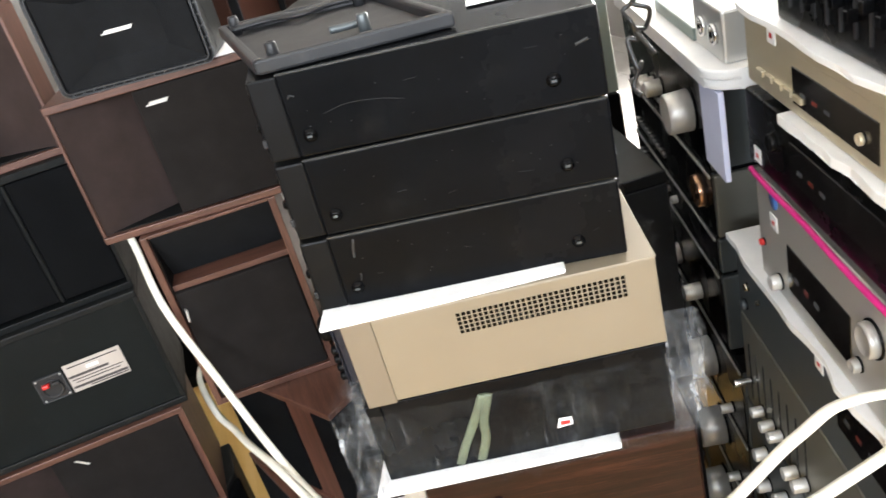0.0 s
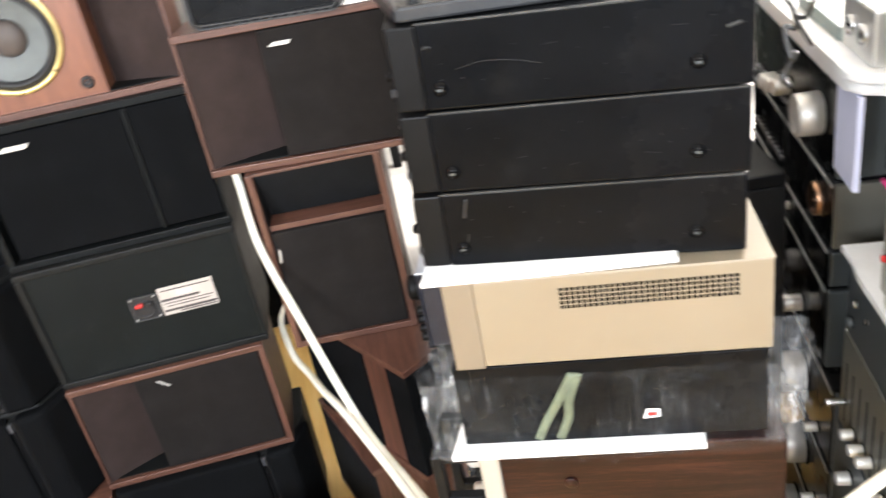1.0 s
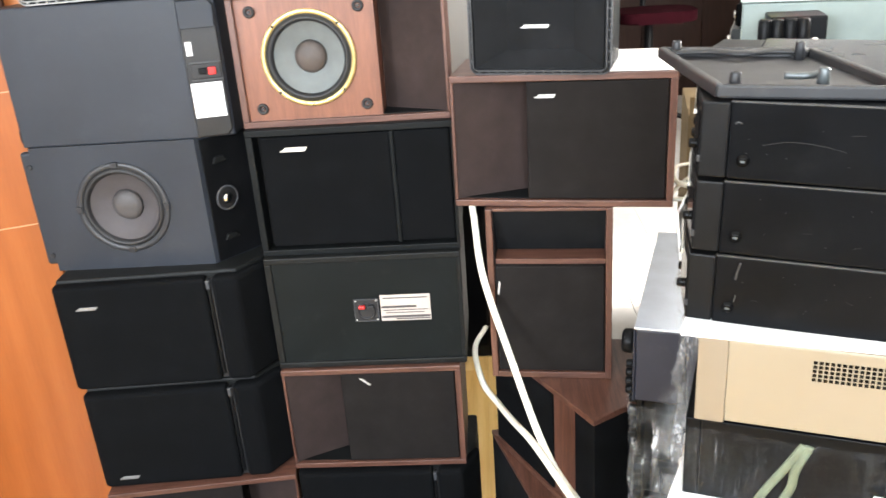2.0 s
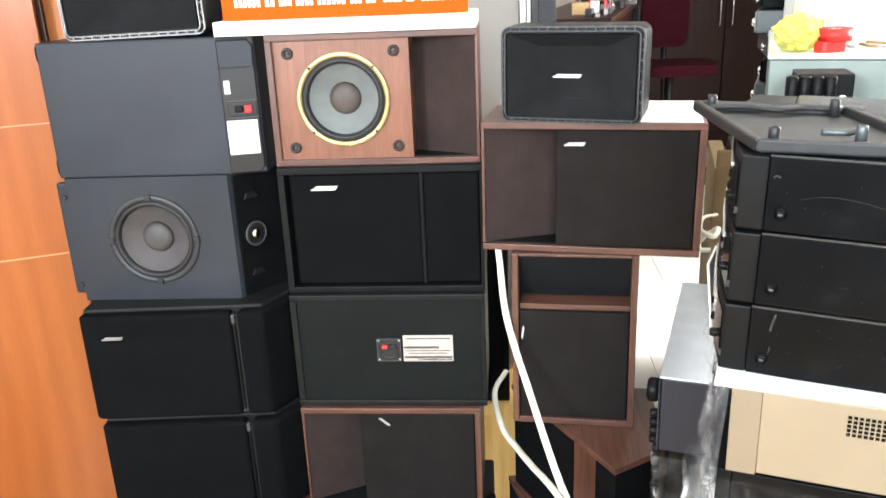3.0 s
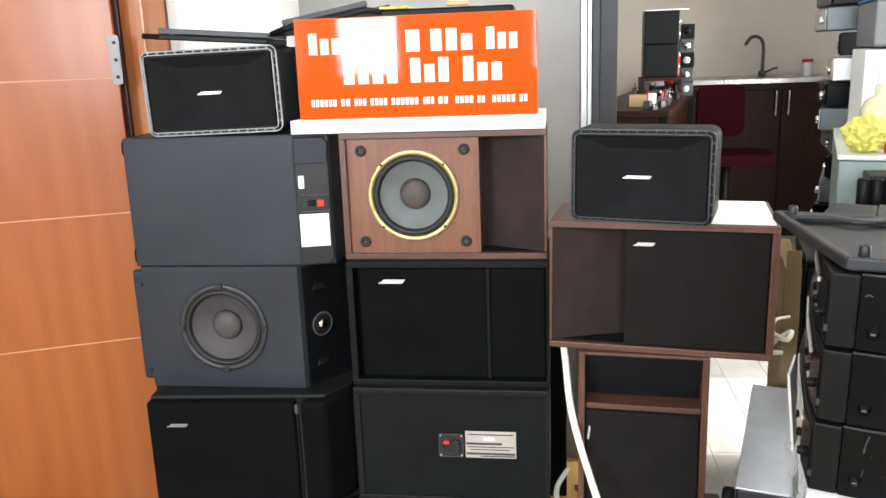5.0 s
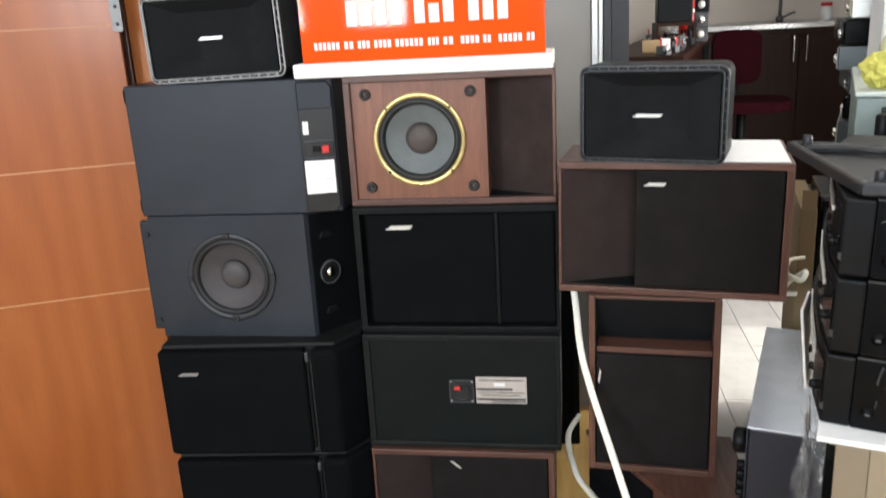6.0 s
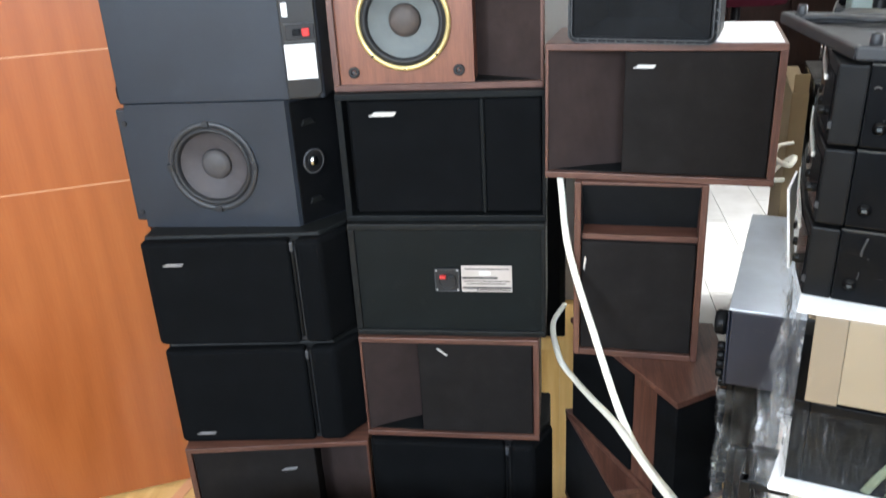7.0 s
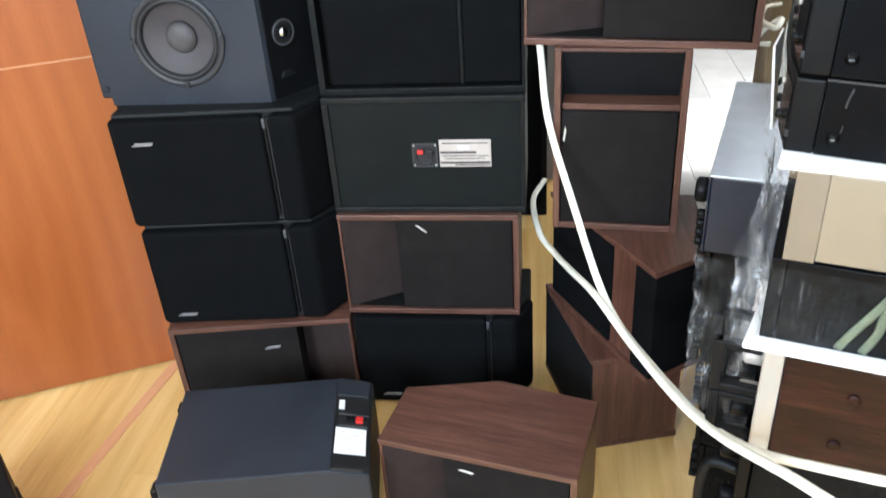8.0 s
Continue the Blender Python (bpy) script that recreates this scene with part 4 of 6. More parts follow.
# ---- kitchen beyond the partition ----
kc = thing("kitchen_cabinet", "dark brown timber kitchen base cabinet under a steel sink", "cabinet", pose(1.258, 5.2, 0.062))
part("body", block(0, 1.9, 0.02, 0.6, -0.068, 1.17, 0.003), "kitchen_wood", kc)
for i in range(4):
    x = 0.02 + i * 0.47
    dr = part("door", block(x, x + 0.462, 0.0, 0.02, 0.08, 1.12, 0.003), "kitchen_wood", kc)
    hx = x + (0.42 if i % 2 == 1 else 0.045)
    part("handle", tube([(hx, 0.0, 0.93), (hx, -0.03, 0.935), (hx, -0.03, 1.10), (hx, 0.0, 1.105)], 0.007), "chrome", dr, "bright bar handle")
wt = tagged(part("worktop", block(1.243, 3.2, 5.17, 5.99, 1.234, 1.273, 0.004), "steel", None, "steel sink worktop on the kitchen cabinet"), category="worktop")
tp = thing("tap", "tall dark steel swan-neck kitchen tap on the sink", "tap", pose(2.138, 5.55, 1.273))
part("base", rod(0.03, 0, 0.05, "z"), "tap_dark", tp)
part("spout", tube([(0, 0, 0.04), (0, 0, 0.24), (-0.03, 0, 0.31), (-0.10, -0.02, 0.32), (-0.15, -0.03, 0.26)], 0.014), "tap_dark", tp)
part("lever", tube([(0.02, 0, 0.03), (0.08, 0, 0.06), (0.12, 0, 0.07)], 0.009), "tap_dark", tp)
jr = thing("jar", "clear jar with a red lid on the worktop", "jar", pose(2.448, 5.4, 1.273))
part("glass", rod(0.04, 0, 0.11, "z"), "paper", jr)
part("lid", rod(0.042, 0.11, 0.135, "z"), "red", jr)

ch = thing("office_chair", "maroon fabric office chair with a black base", "chair", pose(1.573, 4.02, 0.030))
part("backrest", facing(rounded(-0.17, 0.14, 0.90, 1.25, 0.07), 0.14, 0.2, 0.02, 3), "maroon", ch)
part("seat", prism(rounded(-0.22, 0.29, -0.22, 0.22, 0.12), 0.745, 0.815, 0.02, 3), "maroon", ch)
part("back_bar", tube([(0, 0.17, 1.0), (0, 0.24, 0.9), (0, 0.2, 0.74), (0, 0.0, 0.73)], 0.02), "black_plastic", ch)
part("column", rod(0.03, 0.1, 0.75, "z"), "black_plastic", ch)
for k in range(5):
    a = radians(72 * k)
    leg = part("leg", tube([(0, 0, 0.12), (0.15 * math.cos(a), 0.15 * math.sin(a), 0.11), (0.29 * math.cos(a), 0.29 * math.sin(a), 0.075)], 0.018), "black_plastic", ch)
    part("castor", rod(0.045, -0.02, 0.02, "x", (0.29 * math.cos(a), 0.29 * math.sin(a), 0.009)), "rubber", leg)

BN = pose(0.548, 2.29, 0.039, 0, 0, -12.7)
bench = thing("workbench", "narrow dark workbench crowded with small parts", "bench", BN)
part("tabletop", block(0.0, 0.42, 0.0, 1.95, 1.19, 1.22, 0.003), "kitchen_wood", bench)
for x in (0.03, 0.39):
    for y in (0.05, 1.9):
        part("leg", block(x - 0.02, x + 0.02, y - 0.02, y + 0.02, -0.045, 1.19, 0.003), "black_plastic", bench)
part("cupboard", block(0.052, 0.368, 0.02, 1.93, 0.10, 1.1885, 0.003), "kitchen_wood", bench, "dark cupboard under the bench top")
rng = random.Random(4)
bx = thing("cardboard_box", "small open cardboard box on the workbench", "box", BN @ pose(0.20, 0.28, 1.22, 0, 0, 8))
part("carton", block(0, 0.085, 0, 0.11, 0, 0.055, 0.002), "cardboard", bx)
part("flap", block(0.086, 0.13, 0.0, 0.09, 0.0, 0.06, 0.003), "paper", bx)
rs0 = thing("bench_riser", "dark wooden riser under two small speakers on the workbench", "stand", pose(0.924, 3.09, 1.259))
part("top", block(0, 0.215, 0, 0.23, 0.10, 0.118, 0.002), "kitchen_wood", rs0)
for x in (0.0, 0.198):
    part("side", block(x, x + 0.017, 0.004, 0.226, 0, 0.0995, 0.001), "kitchen_wood", rs0)
for i in range(2):
    sp = thing("stacked_speaker", "small square black speaker stacked on a workbench riser", "loudspeaker", pose(0.932, 3.1, 1.377 + i * 0.178, 0, 0, -2), "speakers on the workbench")
    part("case", block(0, 0.185, 0, 0.2, 0, 0.1775, 0.006), "black_plastic", sp)
    part("terminal", rod(0.014, -0.006, 0.016, "x", (0.186, 0.08, 0.12)), "chrome", sp)
    part("terminal", rod(0.014, -0.006, 0.016, "x", (0.186, 0.08, 0.055)), "chrome", sp)
tagged(part("white_sheet", block(0.934, 1.164, 3.08, 3.3, 1.733, 1.739, 0.001), "paper", None, "white papers on top of two small speakers"), category="paper")
for i in range(5):
    o = thing("small_meter", "small grey meter with a knob piled on the workbench", "meter", pose(1.159, 3.32, 1.259 + i * 0.081, 0, 0, -6 + rng.uniform(-5, 5)), "meters on the workbench")
    part("case", block(0, 0.075, 0, 0.13, 0, 0.08, 0.004), rng.choice(["grey_plastic", "black_plastic", "meter_grey"]), o)
    part("knob", rod(0.02, -0.018, 0.002, "y", (0.035, 0, 0.042), 18), rng.choice(["chrome", "black_plastic", "knob_silver"]), o)
th = thing("tool_holder", "red tool holder with pliers and screwdrivers", "tools", pose(1.199, 3.88, 1.259))
part("pot", lathe([(0.045, 0), (0.065, 0.1), (0.075, 0.23), (0.065, 0.23), (0.055, 0.02)], 24, "z"), "red", th)
for i in range(9):
    a = rng.uniform(0, 6.28)
    part("tool", tube([(0.02 * math.cos(a), 0.02 * math.sin(a), 0.1), (0.06 * math.cos(a), 0.06 * math.sin(a), rng.uniform(0.27, 0.38))], 0.008), rng.choice(["red", "rubber", "cardboard", "knob_silver"]), th)
for i in range(34):
    o = thing("bench_part", "small metal electronic part lying on the workbench", "component", BN @ pose(rng.uniform(0.30, 0.40) if i < 24 else rng.uniform(0.05, 0.14), 0.06 + 0.0545 * i, 1.22, 0, 0, rng.uniform(0, 180)), "parts on the workbench")
    s = rng.uniform(0.010, 0.024)
    part("body", block(-s, s, -s * 0.7, s * 0.7, 0, s * rng.uniform(0.8, 2.4), 0.003), rng.choice(["alu", "rubber", "grey_plastic", "grey_panel", "kitchen_wood"]), o)
    part("pin", rod(s * 0.2, 0, s * 3.2, "z", (0, 0, 0), 8), rng.choice(["chrome", "rubber", "red"]), o)

# dark cabinet standing on the floor behind the columns
bc = thing("black_floor_speaker", "large black cabinet standing on the floor by the partition", "loudspeaker", pose(0.02, 1.0, 0))
part("cabinet", block(0, 0.46, 0, 0.28, 0, 0.85, 0.006), "black_vinyl", bc)
part("grille", block(0.02, 0.44, -0.012, 0.002, 0.05, 0.82, 0.005), "black_cloth", bc)

# ---- first column of loudspeakers ----
wood_speaker("wood_speaker", "walnut bookshelf speaker with brown cloth grille at a stack's foot", pose(-0.452, -0.07, 0, 0, 0, 8), w=0.452, h=0.262, flip=True, badge_at=(0.25, 0.188), badge_tilt=-4)
angled_speaker("black_cloth_speaker", "black cloth-fronted speaker upside down on a walnut one", pose(-0.469, -0.048, 0.262, 0, 0, 5), w=0.469, h=0.268, badge_at=(0.07, 0.032), slot=0.345)
angled_speaker("black_cloth_speaker", "black cloth-fronted speaker stacked on its twin", pose(-0.483, -0.035, 0.53, 0, 0, 4), w=0.467, h=0.272, badge_at=(0.075, 0.212), slot=0.352)
panel_speaker_front("grey_panel_speaker", "blue-grey wall speaker without grille, woofer showing", pose(-0.497, 0.055, 0.802, 0, 0, 0.5), h=0.29)
panel_speaker_back("grey_panel_speaker", "blue-grey wall speaker turned round, plain back with labels", pose(-0.508, 0.058, 1.092, 0, 0, 0.5), w=0.388, h=0.293)
small_speaker("small_black_speaker", "small moulded black speaker lying on a grey one", pose(-0.437, 0.05, 1.386, 0, -1.2, 1), w=0.303, h=0.182, rim_mat="rim_grey")
bb = thing("dark_case", "dark blue-black case behind the small speaker", "case", pose(-0.40, 0.21, 1.385))
part("body", block(0, 0.30, 0, 0.02, 0, 0.185, 0.006), "amp_blue", bb)
part("back", block(0, 0.30, 0.0225, 0.03, 0.005, 0.18, 0.002), "black_plastic", bb)
for i, (px, py, pz, ry, rz, L, lab) in enumerate(((-0.462, 0.07, 1.598, 4.5, 3, 0.30, "thin black plastic cover lying askew on a small speaker"), (-0.20, 0.14, 1.592, -9, -8, 0.26, "black grille frame propped on a thin cover"))):
    pt = thing("plastic_cover", lab, "cover", pose(px, py, pz, 0, ry, rz))
    part("plate", prism([(0, 0.05), (0.06, 0), (L, 0), (L, 0.16), (0.03, 0.16)], 0, 0.012, 0.003), "black_plastic", pt)
    part("lip", prism([(0.06, 0.0), (L, 0.0), (L, 0.008), (0.06, 0.008)], 0.0125, 0.024, 0.002), "grey_plastic", pt)
    part("lip", prism([(0.03, 0.15), (L, 0.15), (L, 0.158), (0.03, 0.158)], 0.0125, 0.024, 0.002), "grey_plastic", pt)

# ---- second column ----
angled_speaker("black_cloth_speaker", "black cloth-fronted speaker on the floor under a walnut one", pose(0.0, -0.015, 0, 0, 0, 0), w=0.443, h=0.274, badge_at=(0.085, 0.032), slot=0.338)
wood_speaker("wood_speaker", "walnut speaker with brown cloth and a tilted badge", pose(-0.004, 0.0, 0.275), w=0.418, h=0.272, badge_at=(0.195, 0.236), badge_tilt=40, cut=0.138)
back_speaker("black_vinyl_speaker", "black vinyl speaker turned round, silver rating plate on its back", pose(-0.007, 0.013, 0.547, 0, 0, 0), w=0.437, h=0.277)
black_speaker("black_vinyl_speaker", "black vinyl speaker with two-part cloth grille", pose(-0.009, 0.03, 0.824), w=0.44, h=0.285, badge_at=(0.10, 0.24))
wood_speaker("wood_speaker", "walnut speaker without grille, brass-ringed woofer showing", pose(-0.013, 0.052, 1.109), w=0.44, h=0.276, flip=True, open_front=True, cut=0.142)
fb = tagged(part("foam_slab", block(-0.114, 0.424, 0.045, 0.25, 1.3855, 1.4145, 0.003), "white_foam", None, "white foam slab on top of a walnut speaker"), category="foam")
sg = thing("sign_board", "glossy orange-red sign board with white lettering, on white foam", "sign", pose(-0.10, 0.075, 1.4145))
part("board", block(0, 0.509, 0, 0.02, 0.0, 0.208, 0.002), "sign_orange", sg)
rs = random.Random(8)
for z, h, row in ((0.134, 0.044, ((0.03, 0.105), (0.125, 0.225), (0.238, 0.278), (0.29, 0.385), (0.405, 0.475))), (0.071, 0.050, ((0.102, 0.226), (0.245, 0.334), (0.356, 0.444))), (0.026, 0.015, ((0.028, 0.085), (0.093, 0.115), (0.122, 0.15), (0.157, 0.195), (0.202, 0.262), (0.27, 0.295), (0.302, 0.325), (0.338, 0.378), (0.384, 0.402), (0.415, 0.465), (0.472, 0.49)))):
    for a, c in row:
        n = max(1, round((c - a) / (h * 0.62)))
        for k in range(n):
            w1, tall = (c - a) / n, 1.0 if k == 0 or h < 0.02 else rs.choice((0.74, 0.74, 1.0))
            part("lettering_bar", block(a + k * w1, a + k * w1 + w1 * 0.72, -0.0012, 0.001, z, z + h * tall, 0.0004, 1), "paper", sg)
ob = thing("tool_tray", "black tray with a yellow rim behind the sign", "tray", pose(0.08, 0.11, 1.4145))
part("body", block(0, 0.28, 0, 0.1, 0, 0.222, 0.004), "black_plastic", ob)
part("rim", block(-0.002, 0.06, -0.002, 0.1, 0.2225, 0.228, 0.002), "yellow", ob)
part("clip", facing([(0.14, 0.225), (0.19, 0.225), (0.17, 0.25), (0.15, 0.245)], 0, 0.02, 0.002), "threshold", ob)

# ---- third column ----
J = pose(0.430, -0.035, 0.9445, 0, 0.35, -8.5)
wood_speaker("wood_speaker", "walnut speaker with dark cloth, laid across an upright one", J, w=0.432, h=0.266, badge_at=(0.186, 0.2235), cloth_name="brown_cloth", cut=0.150, deep=0.04)
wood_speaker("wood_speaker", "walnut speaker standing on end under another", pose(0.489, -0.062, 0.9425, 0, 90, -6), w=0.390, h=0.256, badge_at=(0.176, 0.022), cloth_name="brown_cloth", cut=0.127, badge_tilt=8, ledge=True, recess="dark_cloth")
small_speaker("small_black_speaker", "small moulded black speaker on a walnut one", pose(0.472, -0.036, 1.2104, 0, 0.6, -15), w=0.271, h=0.181, rim_mat="rim_dark")
# glare on the speaker's top, laid on as a thin white sheet
tagged(part("white_sheet", block(0.285, 0.424, 0.007, 0.256, 0.2668, 0.2680, 0), "paper", None, "white sheet standing in for glare on a walnut speaker's top", J), category="paper")


def corner_speaker(label, apex, left, right, back, z0, h, left_mat, right_mat):
    """Walnut cabinet seen over its corner: top, base, cloth or veneer faces."""
    sp = thing("wood_speaker", label, "loudspeaker", pose(0, 0, z0), GRP)
    plan = [left, apex, right, back]
    cx, cy = sum(p[0] for p in plan) / 4, sum(p[1] for p in plan) / 4
    inn = [(cx + (x - cx) * 0.86, cy + (y - cy) * 0.86) for x, y in plan]
    part("top_panel", prism(plan, h - 0.014, h, 0.0018), "walnut_y", sp, "dark walnut veneer top")
    part("bottom_panel", prism(plan, 0, 0.014, 0.0018), "walnut_y", sp)
    part("carcass", prism(inn, 0.014, h - 0.014, 0.0), "black_vinyl", sp, "black vinyl carcass")

    def face(p, q, f0, f1, mat_name, nm, lab, out):
        a, c = Vector((*p, 0)), Vector((*q, 0))
        d = (c - a)
        n = Vector((d.y, -d.x, 0)).normalized()
        A, C = a + d * f0, a + d * f1
        pts = [(A.x, A.y), (C.x, C.y), (C.x - n.x * 0.012, C.y - n.y * 0.012), (A.x - n.x * 0.012, A.y - n.y * 0.012)]
        pts = [(x - n.x * out, y - n.y * out) for x, y in pts]
        part(nm, prism(pts, 0.0145, h - 0.0145, 0.001), mat_name, sp, lab)
    if left_mat == "split":
        face(left, apex, 0.02, 0.62, "black_cloth", "grille", "black cloth grille", 0.004)
        face(left, apex, 0.63, 0.83, "walnut_z", "side_panel", "walnut veneer strip", 0.006)
        face(left, apex, 0.835, 0.985, "black_cloth", "grille", "", 0.002)
    else:
        face(left, apex, 0.01, 0.99, left_mat, "grille", "black cloth grille", 0.001)
    face(apex, right, 0.02, 0.98, right_mat, "side_panel", "", 0.001)
    return sp


corner_speaker("walnut speaker with black cloth, corner turned outwards", (0.687, -0.242), (0.485, 0.11), (0.807, -0.160), (0.807, 0.09), 0.268, 0.283, "split", "black_cloth")
corner_speaker("walnut speaker on the floor, veneer end turned outwards", (0.577, -0.162), (0.475, 0.15), (0.787, -0.105), (0.737, 0.20), 0.0, 0.267, "dark_cloth", "walnut_z")

# ---- speakers on the floor in front ----
panel_speaker_back("grey_panel_speaker", "black-grey wall speaker lying on its face on the oak floor", pose(-0.284, -0.551, 0.25, -90, 0, 9), w=0.342, h=0.282)
wood_speaker("wood_speaker", "walnut speaker standing alone on the oak floor", pose(0.139, -0.424, 0, 0, 0, -12.8), w=0.405, h=0.267, badge_at=(0.185, 0.225), badge_tilt=8, cut=0.138)
fs = thing("black_floor_box", "small black speaker box on the oak floor", "loudspeaker", pose(-0.70, -0.43, 0, 0, 0, -47))
part("cabinet", block(0, 0.3, -0.25, 0, 0, 0.25, 0.005), "black_vinyl", fs)
part("port", rod(0.035, -0.004, 0.003, "y", (0.1, 0.002, 0.13), 28), "rubber", fs)

# ---- amplifier stack beside the loudspeakers ----
AO = (0.7248, -0.7526)


def screw_head(parent, x, z, y=0.0, r=0.0048):
    s = part("screw", lathe([(r * 1.5, y), (r * 1.45, y - 0.0015), (r, y - 0.002), (r, y - 0.004), (r * 0.6, y - 0.0048), (0.0004, y - 0.003)], 18, "y", (x, 0, z)), "amp_bezel", parent)
    part("slot", block(x - r * 0.5, x + r * 0.5, y - 0.0052, y - 0.0045, z - 0.0012, z + 0.0012, 0), "grey_panel", s)


def side_amp(z, h, label, rot, dx, marks):
    """Black component whose side faces the room and whose bowed front looks along the wall."""
    am = thing("black_amplifier", label, "amplifier", pose(AO[0] + dx, AO[1] + 0.6 * abs(dx), z, 0, 1.2, rot), "stacked amplifiers")
    d, w = 0.342, 0.43
    part("cover", block(0.0405, d, 0.0, w, 0.0012, h - 0.0015, 0.0025), "amp_black", am, "scratched glossy black steel cover")
    part("front_panel", prism([(0.0105, 0.0008), (0.0402, 0.0008), (0.0402, w - 0.001), (-0.020, w - 0.001), (-0.026, 0.36), (-0.026, 0.29), (-0.017, 0.18), (-0.003, 0.07)], 0.0012, h - 0.0035, 0.0025), "amp_side", am, "dull black plastic front panel")
    part("front_gloss", prism([(0.0085, 0.006), (-0.0048, 0.069), (-0.0188, 0.18), (-0.0278, 0.29), (-0.0278, 0.36), (-0.025, 0.362), (-0.025, 0.29), (-0.016, 0.182), (-0.002, 0.072), (0.0105, 0.008)], 0.012, h - 0.016, 0.0), "amp_gloss", am, "glossy bowed front glass")
    part("drawer_lip", prism([(-0.0065, 0.069), (-0.0205, 0.18), (-0.0295, 0.29), (-0.0255, 0.29), (-0.0165, 0.18), (-0.0025, 0.069)], h * 0.62, h * 0.68, 0.0), "alu", am, "thin bright drawer edge")
    for y, zz in ((0.045, 0.3), (0.10, 0.28), (0.15, 0.3)):
        part("button", rod(0.0055, -0.008, 0.004, "x", (0.006 - 0.10 * y, y, h * zz), 12), "amp_bezel", am)
    # thin paler line along the cover's top edge
    part("cover_lip", block(0.0405, d - 0.002, -0.0012, 0.003, h - 0.0030, h - 0.0012, 0.0004, 1), "bright_edge", am, "thin bright top edge")
    rs = random.Random(int(z * 1000))
    for k in range(16):
        x, zz = rs.uniform(0.05, 0.33), rs.uniform(0.02, h - 0.012)
        L, a = rs.uniform(0.004, 0.022) if k < 3 else rs.uniform(0.0008, 0.002), rs.uniform(-0.6, 0.6)
        part("scratch", tube([(x, -0.0001, zz), (x + L * 0.5, -0.0001, zz + L * 0.5 * a), (x + L, -0.0001, zz + L * a * 0.7)], 0.0002 if k < 3 else 0.0005, 0.0002, 4, 5), "scratch", am)
    for pts, r in marks:
        part("smear", tube([(x, -0.0002, zz * h) for x, zz in pts], r, 0.0003, 5, 6), "scratch", am, "pale dried mark")
    for x, zz in ((0.057, 0.0225), (0.294, 0.0265)):
        screw_head(am, x, zz)
    part("notch", block(0.0085, 0.0130, -0.0015, 0.004, 0.018, 0.026, 0.001), "rubber", am)
    for y in (0.03, 0.40):
        for x in (0.04, 0.32):
            part("foot", rod(0.012, -0.0006, 0.004, "z", (x, y, 0), 14), "rubber", am)
    return am


side_amp(1.2140, 0.0878, "scratched black amplifier on top of a stack, side turned outwards", -21.8, 0.0,
         [([(0.075, 0.46), (0.10, 0.52), (0.13, 0.50), (0.155, 0.44)], 0.00022), ([(0.318, 0.62), (0.324, 0.64), (0.330, 0.66)], 0.0016), ([(0.046, 0.70), (0.049, 0.73), (0.053, 0.71)], 0.0009)])
side_amp(1.1262, 0.0876, "black amplifier in the middle of a stack", -21.0, -0.002, [])
side_amp(1.0384, 0.0876, "black amplifier above a champagne one, dusty side", -20.3, -0.005,
         [([(0.063, 0.66), (0.064, 0.76), (0.067, 0.90)], 0.0013), ([(0.063, 0.34), (0.064, 0.40), (0.064, 0.44)], 0.0007)])
TO, TROT = (0.739, -0.785), -18.2
tagged(part("foam_sheet", prism([(-0.020, -0.006), (0.10, -0.002), (0.245, 0.002), (0.26, 0.36), (-0.014, 0.36)], 0, 0.0060, 0.002), "white_foam", None, "thin white foam sheet between amplifiers", pose(TO[0], TO[1], 1.0322, 0, 0, TROT)), category="foam")

be = thing("champagne_amplifier", "champagne-coloured metal amplifier with a vented side", "amplifier", pose(TO[0], TO[1], 0.9195, 0, 0, TROT), "stacked amplifiers")
part("cover", block(0.0337, 0.336, 0, 0.42, 0.003, 0.110, 0.001), "champagne", be, "champagne steel cover")
part("front_panel", block(0, 0.0335, -0.0005, 0.421, 0, 0.111, 0.0012), "champagne_trim", be, "brushed champagne front")
part("lid", block(0.012, 0.337, -0.002, 0.422, 0.1105, 0.1125, 0.001), "champagne", be)
b = None
for i in range(31):
    for k in range(5):
        x = 0.123 + i * 0.00585
        b = block(x, x + 0.0041, -0.0006, 0.002, 0.0710 + k * 0.0054, 0.0748 + k * 0.0054, 0, bm=b)
part("vent", b, "amp_bezel", be, "five rows of square vent holes")
for k in range(3):
    part("knob", rod(0.009, -0.009, 0.002, "x", (0, 0.12 + k * 0.10, 0.055), 20), "champagne_trim", be)


